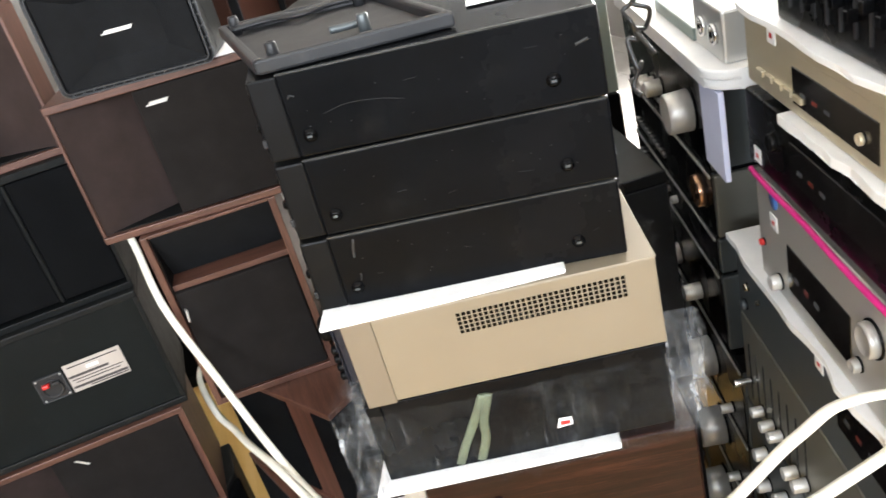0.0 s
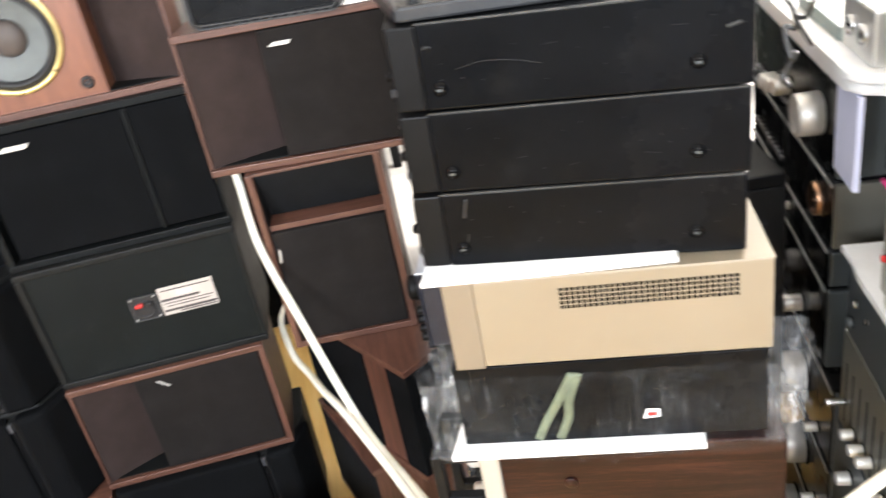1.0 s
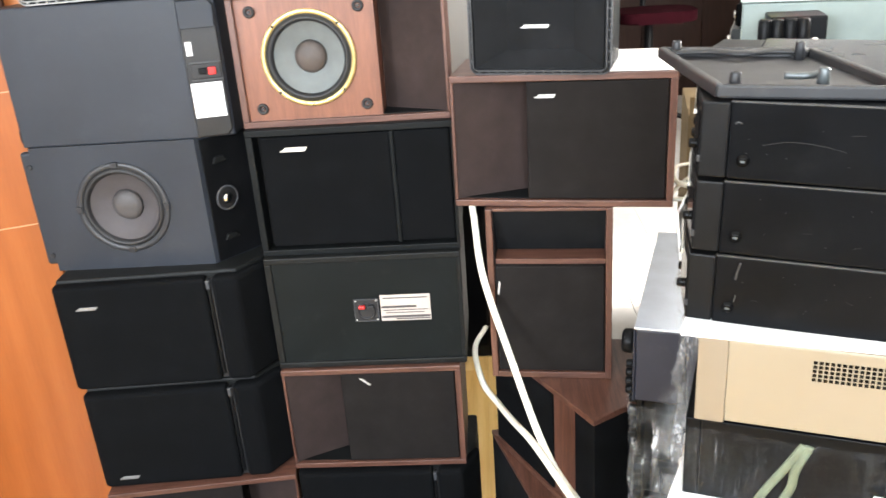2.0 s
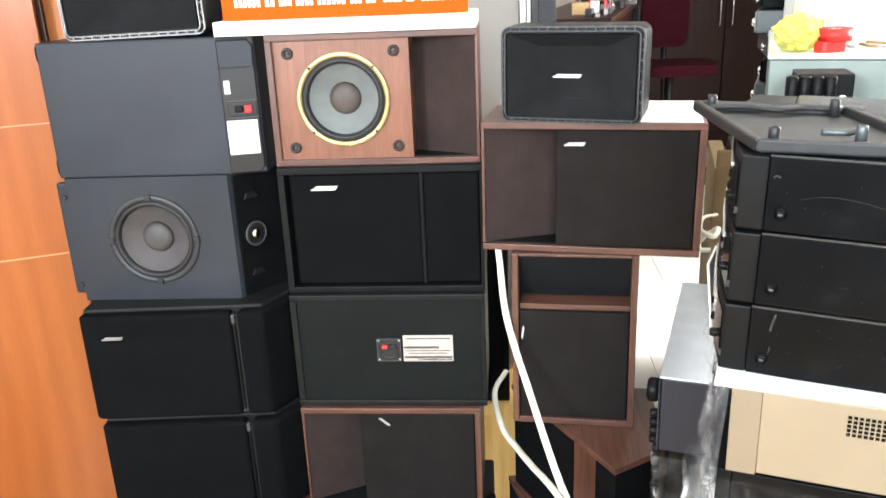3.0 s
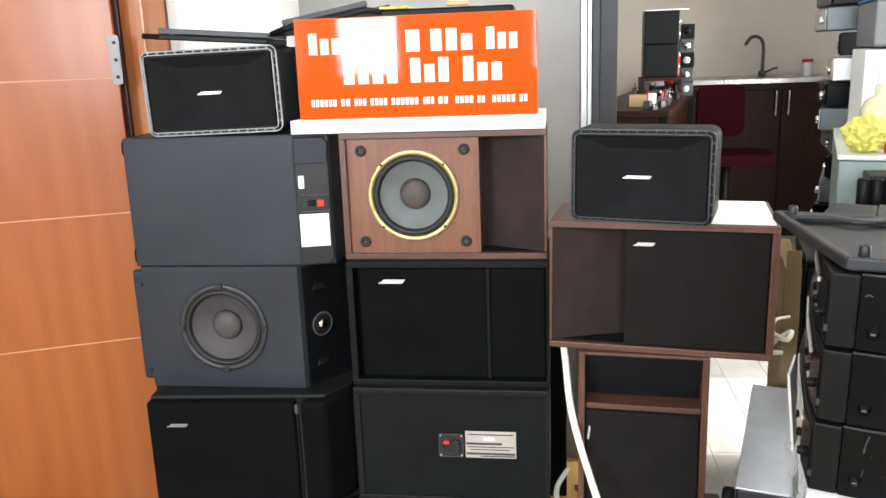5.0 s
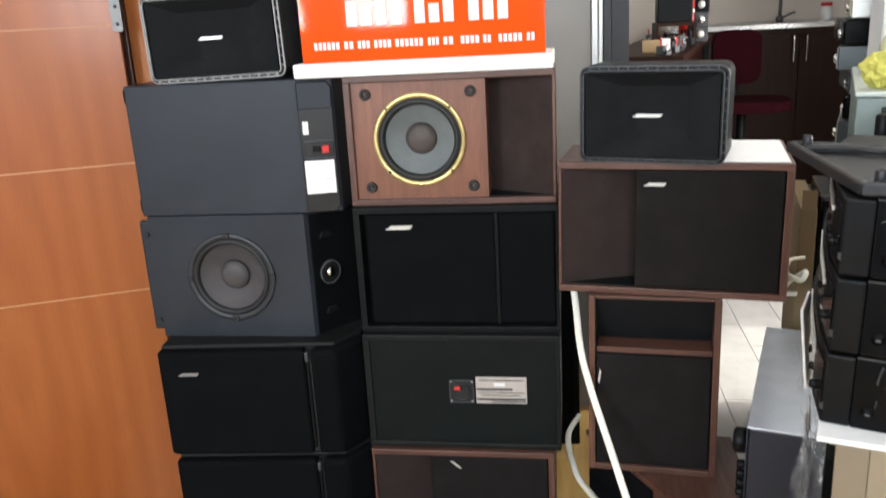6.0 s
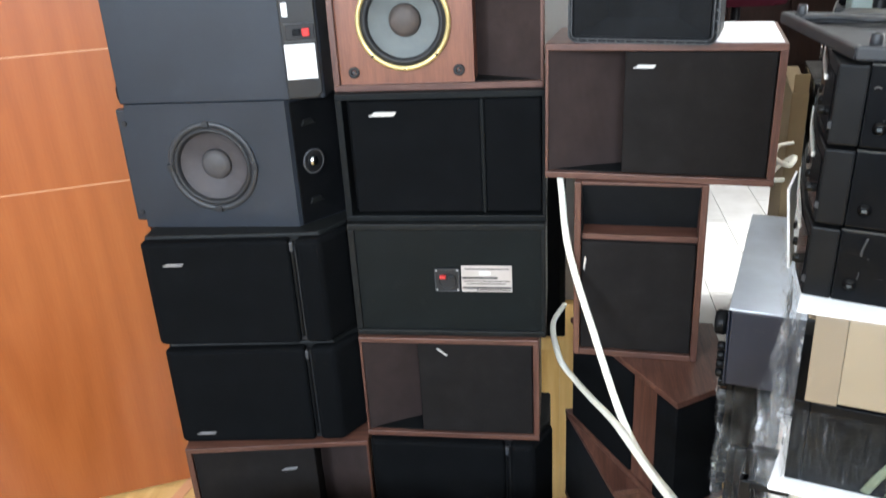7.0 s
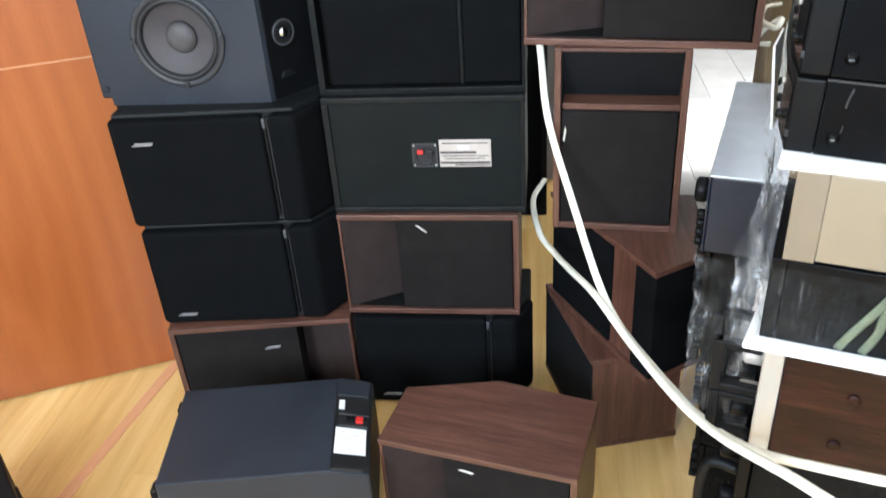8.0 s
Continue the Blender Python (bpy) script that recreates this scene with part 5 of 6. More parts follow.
def crumpled(name, label, plan, z0, z1, m, seed, flare=0.02, amp=0.006, stuff="film", folds=1.0):
    """Clear film bag drawn round a box, pinched and creased."""
    r = random.Random(seed)
    b = bmesh.new()
    n, rows, line = int(90 + 30 * folds), int(14 + 12 * folds), []
    per = [Vector((*p, 0)) for p in plan]
    L = [(per[(i + 1) % len(per)] - per[i]).length for i in range(len(per))]
    tot = sum(L)
    for i in range(n):
        s = tot * i / n
        k = 0
        while s > L[k]:
            s -= L[k]
            k += 1
        line.append(per[k].lerp(per[(k + 1) % len(per)], s / L[k]))
    c = sum(per, Vector()) / len(per)
    grid = []
    for j in range(rows + 1):
        f = j / rows
        ring = []
        for i, q in enumerate(line):
            o = (q - c).normalized()
            k = noise.noise(Vector((q.x * 32, q.y * 32, f * 2.2 * folds + seed))) + 0.6 * noise.noise(Vector((q.x * 90, q.y * 90, f * 6 * folds + seed))) + 0.35 * noise.noise(Vector((q.x * 150 + f * 9 * folds, q.y * 150, f * 17 * folds + seed)))
            edge = max(0, 1 - f * 6) + max(0, f * 6 - 5)
            ring.append(b.verts.new(Vector((q.x, q.y, z0 + (z1 - z0) * f)) + o * (amp * 0.6 + amp * k + flare * edge * (0.4 + 0.6 * abs(k)))))
        grid.append(ring)
    for p, q in zip(grid, grid[1:]):
        for i in range(n):
            b.faces.new((p[i], p[(i + 1) % n], q[(i + 1) % n], q[i]))
    ob = part(name, b, stuff, None, label, m)
    return tagged(ob, category="plastic film")


WO = (0.7297, -0.766)
WM = pose(*WO, 0.004, 0, 0, TROT)
wr = thing("wrapped_amplifier", "black amplifier wrapped in clear plastic film", "amplifier", pose(*WO, 0.794, 0, 0, TROT), "stacked amplifiers")
part("cover", block(0.022, 0.352, 0.004, 0.42, 0.0, 0.113, 0.0012), "amp_black", wr)
part("front_panel", block(0.004, 0.0218, 0.004, 0.42, 0.0, 0.113, 0.0012), "amp_black", wr)
part("price_sticker", facing([(0.214, 0.037), (0.233, 0.039), (0.233, 0.049), (0.218, 0.050)], -0.009, -0.0075, 0, 1), "paper", wr, "white sticker with a red mark")
part("sticker_print", block(0.219, 0.230, -0.0098, -0.0088, 0.041, 0.046, 0), "red", wr)
for q in ([(0.092, 0.003, 0.004), (0.104, 0.0025, 0.03), (0.118, 0.003, 0.055), (0.140, 0.0025, 0.098)], [(0.118, 0.003, 0.004), (0.130, 0.0025, 0.035), (0.133, 0.003, 0.06), (0.146, 0.0025, 0.098)]):
    part("twine", tube(q, 0.0055, 0.0014), "twine", wr, "flat green twine under the film")
crumpled("film_wrap", "crumpled clear film round a black amplifier", [(-0.006, -0.005), (0.378, -0.005), (0.378, 0.425), (-0.006, 0.425)], 0.785, 0.908, WM, 3, 0.030, 0.007, "film", 2.0)
crumpled("film_wrap", "gathered end of clear film beside a black amplifier", [(0.350, -0.014), (0.384, -0.010), (0.396, 0.05), (0.365, 0.055)], 0.796, 0.902, WM, 13, 0.016, 0.007, "loose_film", 2.5)
crumpled("film_wrap", "bunched clear film at an amplifier front", [(-0.030, -0.010), (-0.006, -0.014), (-0.004, 0.06), (-0.030, 0.06)], 0.790, 0.900, WM, 17, 0.010, 0.008, "loose_film", 2.5)
tagged(part("foam_sheet", prism([(-0.010, -0.014), (0.285, -0.012), (0.30, 0.40), (0.03, 0.40)], 0, 0.009, 0.002), "white_foam", None, "white foam sheet on a rosewood amplifier", pose(WO[0] - 0.003, WO[1], 0.7845, 0, 0, TROT)), category="foam")

rw = thing("rosewood_amplifier", "amplifier in a dark rosewood case with a silver front", "amplifier", pose(WO[0] + 0.014, WO[1], 0.608, 0, 0, TROT), "stacked amplifiers")
part("case", block(0.026, 0.36, 0.0, 0.43, 0.004, 0.174, 0.003), "rosewood", rw, "dark red-brown rosewood veneer")
part("front_panel", block(0.0, 0.0255, 0.002, 0.428, 0.0, 0.170, 0.003), "silver_panel", rw, "brushed silver front")
for z, x in ((0.118, 0.11), (0.04, 0.10)):
    part("screw_cover", rod(0.008, -0.003, 0.001, "y", (x, 0, z), 18), "rosewood", rw)
for k, (y, z, r) in enumerate(((0.06, 0.12, 0.02), (0.14, 0.12, 0.016), (0.22, 0.10, 0.026), (0.06, 0.05, 0.013), (0.14, 0.05, 0.013))):
    part("knob", rod(r, -0.026, 0.002, "x", (0, y, z), 22), "knob_silver", rw)
for z0, z1, y in ((0.085, 0.165, 0.01), (0.0, 0.075, 0.02), (0.02, 0.15, 0.10)):
    cb = block(-0.058, -0.001, y - 0.007, y + 0.007, z0, z0 + 0.012, 0.002)
    cb = block(-0.058, -0.001, y - 0.007, y + 0.007, z1 - 0.012, z1, 0.002, bm=cb)
    cb = block(-0.060, -0.046, y - 0.008, y + 0.008, z0, z1, 0.002, bm=cb)
    part("cable_clamp", cb, "black_plastic", rw, "black bracket in front of the panel")
for i, (z, h) in enumerate(((0.404, 0.203), (0.202, 0.201), (0.0, 0.201))):
    am = thing("black_amplifier", "black rack amplifier with front handles, low in the stack", "amplifier", pose(WO[0] + 0.012 + 0.004 * i, WO[1] + 0.004, z, 0, 0, TROT), "stacked amplifiers")
    part("cover", block(0.012, 0.37, 0.0, 0.43, 0.004, h, 0.003), "amp_black", am)
    part("front_panel", block(-0.004, 0.0115, -0.02, 0.45, 0.0, h - 0.003, 0.002), "amp_bezel", am)
    for y in (0.0, 0.43):
        part("handle", tube([(-0.002, y, 0.04), (-0.045, y, 0.045), (-0.045, y, h - 0.05), (-0.002, y, h - 0.045)], 0.008), "black_plastic", am, "black rack handle")
    for k in range(3):
        part("knob", rod(0.016, -0.03, 0.0, "x", (-0.004, 0.1 + 0.1 * k, h * 0.5), 20), "black_plastic", am)

# black turntable tray upside down on the stack
tr = thing("turntable_base", "black plastic turntable base lying upside down on amplifiers", "turntable base", pose(0.749, -0.759, 1.3005, 0, 1.2, -2.5))
TB = [(0, 0), (0.190, -0.040), (0.170, 0.225), (-0.020, 0.268)]
tin = [(x * 0.93 + 0.006, y * 0.94 + 0.006) for x, y in TB]
part("floor_plate", prism(tin, 0, 0.004, 0.001), "tray_plastic", tr)
for k in range(4):
    q, r_ = Vector(TB[k]), Vector(TB[(k + 1) % 4])
    d_ = (r_ - q).normalized()
    n_ = Vector((-d_.y, d_.x)) * 0.010
    part("rim", prism([tuple(q), tuple(r_), tuple(r_ + n_ - d_ * 0.009), tuple(q + n_ + d_ * 0.009)], 0, 0.015, 0.003), "tray_plastic", tr)
part("inner_wall", tube([(-0.006, 0.235, 0.012), (0.04, 0.235, 0.012), (0.075, 0.21, 0.012), (0.115, 0.222, 0.012), (0.158, 0.21, 0.012)], 0.0035, 0.008), "tray_plastic", tr)
for x, y in ((0.022, 0.012), (0.0, 0.24), (0.115, 0.02), (0.145, 0.20)):
    part("post", lathe([(0.0065, 0.004), (0.006, 0.024), (0.005, 0.026), (0.003, 0.026), (0.0025, 0.014)], 16, "z", (x, y, 0)), "grey_panel" if x == 0.115 else "tray_plastic", tr)
part("latch", tube([(0.085, 0.055, 0.012), (0.11, 0.05, 0.012), (0.125, 0.055, 0.014)], 0.004), "grey_panel", tr)
tagged(part("white_sheet", block(0.225, 0.355, 0.10, 0.40, 0.0, 0.0015, 0), "paper", None, "white paper lying on the black amplifier", pose(AO[0], AO[1], 1.3025, 0, 1.2, -21.8)), category="paper")

# ---- second stack, further along the wall ----
mb = thing("zinc_amplifier", "amplifier with a bare zinc lid and blue-black side", "amplifier", pose(0.743, -0.345, 0.664, 0, 0, -16), "stacked amplifiers")
part("cover", block(0.004, 0.33, 0.0, 0.468, 0.0, 0.144, 0.003), "amp_blue", mb, "blue-black painted side")
part("lid", block(0.001, 0.328, -0.001, 0.467, 0.1445, 0.148, 0.001), "zinc", mb, "bare zinc lid")
part("front_panel", block(0.0, 0.0035, -0.002, 0.47, 0.0, 0.142, 0.001), "amp_blue", mb)
part("knob", rod(0.022, -0.022, 0.0, "x", (0, 0.03, 0.105), 24), "black_plastic", mb)
for k in range(4):
    part("knob", rod(0.008, -0.014, 0.0, "x", (0, 0.02, 0.064 - k * 0.018), 14), "black_plastic", mb)
for i, (z, h) in enumerate(((0.53, 0.132), (0.40, 0.126), (0.20, 0.196), (0.0, 0.196))):
    am = thing("black_amplifier", "black amplifier under film, push buttons on its front", "amplifier", pose(0.753 + 0.012 * i, -0.335, z, 0, 0, -16), "stacked amplifiers")
    part("cover", block(0.012, 0.34, 0.0, 0.43, 0.0, h, 0.004), "amp_black", am)
    part("front_panel", block(0.0, 0.0115, -0.001, 0.431, 0.002, h - 0.002, 0.002), "amp_bezel", am)
    for k in range(4):
        part("button", block(-0.016, 0.0, 0.012, 0.03, h * 0.85 - k * 0.026, h * 0.85 - k * 0.026 + 0.014, 0.003), "black_plastic", am)
crumpled("film_wrap", "clear film hanging round the second amplifier stack", [(-0.010, -0.02), (0.35, -0.02), (0.35, 0.45), (-0.010, 0.45)], 0.33, 0.662, pose(0.758, -0.335, 0, 0, 0, -16), 9, 0.012, 0.012, "loose_film", 3.0)
crumpled("film_wrap", "crumpled clear film hanging between two amplifier stacks", [(0.0, 0.0), (0.10, 0.0), (0.10, 0.16), (0.0, 0.16)], 0.42, 0.985, pose(0.786, -0.555, 0, 0, 0, -16), 21, 0.02, 0.018, "loose_film", 3.0)
tagged(part("white_card", block(-0.048, -0.044, 0.27, 0.36, 0.0, 0.12, 0.001), "paper", None, "white card tucked against an amplifier front", pose(AO[0] + 0.012, AO[1], 0.955, 0, -6, -21)), category="card")

ct = thing("cardboard_carton", "brown cardboard carton standing behind the amplifiers", "box", pose(0.942, 0.162, 0, 0, 0, -10))
part("carton", block(0, 0.034, 0, 0.3, 0, 1.06, 0.002), "old_card", ct)
part("flap", block(0.002, 0.032, 0.0, 0.003, 1.0605, 1.10, 0.001), "old_card", ct)

# black blocks added so the gaps behind the amplifiers read dark
for cx, cy, cl, ch_, lab in ((0.984, 0.154, 0.064, 1.08, "tall narrow black block filling the gap beside a flat carton"), (1.17, -0.52, 0.12, 0.93, "tall black block added to darken the gap behind the amplifiers")):
    bk = thing("gap_block", lab, "case", pose(cx, cy, 0, 0, 0, -10))
    part("body", block(0, cl, 0.004, 0.26, 0, ch_, 0.003), "amp_bezel", bk)
    part("front_panel", block(0.003, cl - 0.003, 0.0, 0.0035, 0.02, ch_ - 0.02, 0.001), "black_plastic", bk)

# ---- third stack along the same wall, with odds and ends on top ----
gb = thing("grey_green_case", "grey-green metal case with a pale top, heaped with oddments", "case", pose(1.097, 0.364, 0, 0, 0, -16.5))
part("lower_case", block(0.0, 0.55, 0, 0.7, 0, 0.78, 0.004), "amp_black", gb)
part("upper_case", block(0.004, 0.55, 0.002, 0.698, 0.785, 1.266, 0.004), "green_box", gb)
part("lid", block(0.0, 0.552, -0.002, 0.7, 1.268, 1.279, 0.003), "case_lid", gb)
hs = thing("heat_sink", "black finned heat sink block in front of a grey-green case", "heat sink", pose(1.091, 0.222, 1.166, 0, 0, -10))
part("core", block(0.03, 0.145, 0.0, 0.1, 0, 0.085, 0.004), "black_plastic", hs)
for k in range(4):
    part("fin", rod(0.014, 0, 0.082, "z", (0.018 + k * 0.026, -0.004, 0), 18), "black_plastic", hs)
part("nut", rod(0.008, -0.02, 0, "y", (0.118, 0, 0.035), 16), "chrome", hs)
sh = thing("dark_shelf_case", "dark component under the heat sink", "amplifier", pose(1.064, 0.144, 0.0, 0, 0, -16.5))
part("cover", block(0, 0.42, 0, 0.215, 0, 1.163, 0.004), "amp_black", sh)
part("front_panel", block(-0.006, -0.0005, 0.004, 0.21, 0.6, 1.14, 0.002), "amp_bezel", sh)
sf = thing("yellow_sponge", "crumpled yellow sponge on a pale case", "sponge", pose(1.178, 0.42, 1.279))
b = bmesh.new()
bmesh.ops.create_icosphere(b, subdivisions=4, radius=1.0)
for v in b.verts:
    k = 1 + 0.22 * noise.noise(v.co * 3.1) + 0.12 * noise.noise(v.co * 8) + 0.05 * noise.noise(v.co * 19)
    v.co = Vector((v.co.x * 0.052 * k, v.co.y * 0.05 * k, 0.043 + v.co.z * 0.043 * k))
part("sponge", b, "yellow", sf)
bt = thing("plastic_bottle", "squat bottle of yellowish liquid on a pale case", "bottle", pose(1.247, 0.548, 1.279))
part("bottle", lathe([(0.03, 0), (0.042, 0.006), (0.043, 0.09), (0.03, 0.115), (0.012, 0.125), (0.012, 0.15)], 28, "z"), "bottle", bt, "clear plastic bottle")
part("liquid", lathe([(0.0435, 0.006), (0.0442, 0.062), (0.0438, 0.064)], 28, "z", (0, 0, 0), None, False), "liquid", bt, "yellow liquid")
part("nozzle", rod(0.008, 0.15, 0.19, "z"), "paper", bt)
rt = thing("red_tape_dispenser", "red tape dispenser on a pale case", "tape", pose(1.252, 0.388, 1.279, 0, 0, 20))
part("ring", lathe([(0.03, 0.004), (0.038, 0.0), (0.038, 0.03), (0.03, 0.026), (0.03, 0.004)], 32, "z", (0, 0, 0.025), None, False), "red", rt)
part("foot", prism(rounded(-0.045, 0.025, -0.022, 0.022, 0.016), 0, 0.025, 0.005), "red", rt)
part("tape", rod(0.0295, 0.006, 0.026, "z", (0, 0, 0.025), 28), "paper", rt)
for i in range(7):
    o = thing("bench_scrap", "small offcut of card and wire on a pale case", "scrap", pose(1.268 + rng.random() * 0.2, 0.32 + rng.random() * 0.2, 1.2795, 0, 0, rng.uniform(0, 180)), "scraps on the case")
    part("strip", block(-0.05, 0.05, -0.008, 0.008, 0, 0.006, 0.002), rng.choice(["cardboard", "green_box", "paper", "olive_panel"]), o)
wb = thing("white_carton", "large white carton at the end of the row", "box", pose(1.262, 0.715, 1.279, 0, 0, -12.5))
part("carton", block(0, 0.5, 0, 0.3, 0, 0.235, 0.003), "paper", wb)
part("seam", block(0.0, 0.5, -0.001, 0.0, 0.118, 0.120, 0), "grout", wb)
sa = thing("silver_meter", "silver-grey instrument with a slotted side on a carton", "instrument", pose(1.273, 0.695, 1.5145, 0, 0, -10.5))
part("case", block(0, 0.45, 0, 0.3, 0.006, 0.125, 0.006), "meter_grey", sa)
part("lid", block(-0.003, 0.453, -0.003, 0.303, 0.126, 0.134, 0.003), "blue", sa, "blue edge strip")
for k in range(6):
    part("slot", block(0.1 + 0.016 * k, 0.108 + 0.016 * k, -0.001, 0.002, 0.05, 0.09, 0), "rubber", sa)
for i in range(10):
    z = 0.97 + i * 0.075
    o = thing("loose_unit", "small black or silver audio unit in a leaning pile", "component", pose(1.258 + 0.014 * (i * 5 % 4), 1.045, z, 0, rng.uniform(-1, 1), -17 + rng.uniform(-13, 11)), "pile of loose units")
    part("body", block(0, 0.3, 0, 0.3, 0, 0.068, 0.003), ["amp_black", "grey_panel", "amp_black", "silver_panel", "grey_panel", "amp_black", "alu"][i % 7], o)
    part("knob", rod(0.012, -0.015, 0, "x", (0, 0.05, 0.03), 14), "chrome", o)
    part("front_panel", block(-0.004, -0.0005, 0.002, 0.298, 0.004, 0.064, 0.002), ["amp_bezel", "silver_panel", "amp_bezel", "grey_panel", "silver_panel", "amp_bezel", "gold_panel"][i % 7], o)
lt = thing("storage_case", "black case under the pile of loose units", "case", pose(1.25, 1.045, 0, 0, 0, -16.5))
part("case", block(0, 0.34, 0, 0.32, 0, 0.969, 0.005), "amp_black", lt)
part("lid", block(-0.003, 0.343, -0.003, 0.323, 0.95, 0.965, 0.002), "amp_bezel", lt)

# ---- rack of components on the right ----
Q, QROT = (1.25, -0.879), -18.3


def rack_unit(name, label, y0, y1, z, h, panel, depth=0.36, knobs=(), window=None, sticker=None, dx=0.0, cover="amp_black", rows=0):
    """A hi-fi component: cover, front panel, display window, knobs, key rows, sticker. y runs along the front, x into the rack."""
    am = thing(name, label, "amplifier", pose(Q[0], Q[1], z, 0, 0, QROT), "racked hi-fi components")
    part("cover", block(0.022 + dx, depth, y0 + 0.003, y1 - 0.003, 0.004, h - 0.002, 0.003), cover, am)
    part("front_panel", block(dx, 0.0215 + dx, y0, y1, 0, h - 0.001, 0.004), panel, am)
    if window:
        part("display", block(dx - 0.0012, dx + 0.002, *window, 0.0006, 1), "display", am, "dark display window")
        for k in range(3):
            yy = window[1] - 0.02 - 0.028 * k
            part("display_print", block(dx - 0.0018, dx - 0.001, yy - 0.012, yy, window[2] + 0.35 * (window[3] - window[2]), window[2] + 0.45 * (window[3] - window[2]), 0), "dim_red" if k == 1 else "grey_plastic", am)
    for y, zz, r, L, mt in knobs:
        k = part("knob", lathe([(r * 0.9, 0.0), (r, -0.003), (r * 0.97, -L + 0.002), (r * 0.9, -L), (r * 0.75, -L), (r * 0.7, -L + 0.0015), (0.0005, -L + 0.0015)], 28, "x", (dx, y, zz)), mt, am)
        part("collar", lathe([(r * 1.12, 0.0005), (r * 1.12, -0.002), (r * 0.95, -0.002)], 28, "x", (dx, y, zz)), "amp_bezel", k)
    for i in range(rows):
        part("key", block(dx - 0.004, dx + 0.001, y1 - 0.06 - 0.026 * i, y1 - 0.04 - 0.026 * i, h * 0.22, h * 0.3, 0.001), panel, am)
    if sticker:
        s = part("price_sticker", block(dx - 0.001, dx + 0.001, sticker[0] - 0.011, sticker[0] + 0.011, sticker[1] - 0.01, sticker[1] + 0.01, 0.0003, 1), "paper", am, "white sticker with a red mark")
        part("sticker_print", block(dx - 0.0016, dx - 0.0008, sticker[0] - 0.0035, sticker[0] + 0.0035, sticker[1] - 0.003, sticker[1] + 0.002, 0), "red", s)
    return am


def foam_strip(label, y0, y1, z, t=0.007, dx=-0.012):
    r = random.Random(int(z * 1000))
    n = 14
    edge = [(dx + 0.006 * r.uniform(-1, 1), y0 + (y1 - y0) * i / n) for i in range(n + 1)]
    return tagged(part("foam_sheet", prism(edge + [(0.3, y1), (0.3, y0)], 0, t, 0.0015), "white_foam", None, label, pose(Q[0], Q[1], z, 0, 0, QROT)), category="foam")


NS = [
    ("black_equaliser", "black graphic equaliser with sliders on top of the rack", -0.33, 0.045, 1.206, 0.09, "amp_bezel", 0.34, [], None, None),
    ("gold_disc_player", "champagne-gold disc player with a dark display", -0.30, 0.150, 1.110, 0.088, "gold_panel", 0.33, [(-0.14, 0.03, 0.006, 0.006, "gold_panel")], (-0.168, 0.012, 0.014, 0.054), (0.064, 0.074)),
    ("black_receiver", "black receiver with a dark red display", -0.30, 0.168, 0.998, 0.098, "amp_bezel", 0.36, [(0.07, 0.06, 0.012, 0.01, "amp_bezel")], (-0.20, 0.03, 0.028, 0.075), (0.135, 0.018)),
    ("silver_amplifier", "silver amplifier with a dark display and round knobs", -0.30, 0.153, 0.838, 0.149, "silver_panel", 0.37, [(-0.155, 0.098, 0.019, 0.012, "silver_panel"), (-0.125, 0.045, 0.008, 0.010, "silver_panel"), (0.086, 0.022, 0.010, 0.014, "knob_silver"), (0.135, 0.055, 0.005, 0.006, "red")], (-0.107, 0.057, 0.028, 0.092), (0.096, 0.102)),
    ("grey_deck", "dark grey deck with small lamps and a sticker", -0.28, 0.27, 0.698, 0.128, "grey_panel", 0.38, [(0.225, 0.070, 0.006, 0.006, "chrome"), (0.18, 0.070, 0.004, 0.005, "chrome"), (0.24, 0.03, 0.008, 0.008, "grey_panel")], (-0.27, -0.068, 0.055, 0.115), (-0.022, 0.110)),
    ("grey_amplifier", "grey amplifier with rows of small silver knobs", -0.28, 0.275, 0.519, 0.178, "olive_panel", 0.38, [(0.2, 0.034, 0.009, 0.02, "knob_silver"), (0.157, 0.042, 0.009, 0.022, "knob_silver"), (0.123, 0.051, 0.009, 0.022, "knob_silver"), (0.071, 0.028, 0.010, 0.022, "knob_silver"), (0.036, 0.038, 0.010, 0.022, "knob_silver"), (0.245, 0.06, 0.006, 0.03, "chrome")], None, None),
    ("dark_amplifier", "dark amplifier with silver knobs, low in the rack", -0.28, 0.285, 0.345, 0.173, "grey_panel", 0.38, [(0.2, 0.12, 0.011, 0.022, "knob_silver"), (0.12, 0.10, 0.011, 0.022, "knob_silver"), (0.2, 0.05, 0.011, 0.022, "knob_silver")], None, None),
    ("dark_amplifier", "dark amplifier near the floor", -0.28, 0.285, 0.172, 0.172, "amp_bezel", 0.38, [(0.2, 0.1, 0.02, 0.022, "knob_silver")], None, None),
    ("dark_amplifier", "dark amplifier on the floor", -0.28, 0.285, 0.0, 0.171, "amp_bezel", 0.38, [(0.2, 0.1, 0.02, 0.022, "knob_silver")], None, None),
]
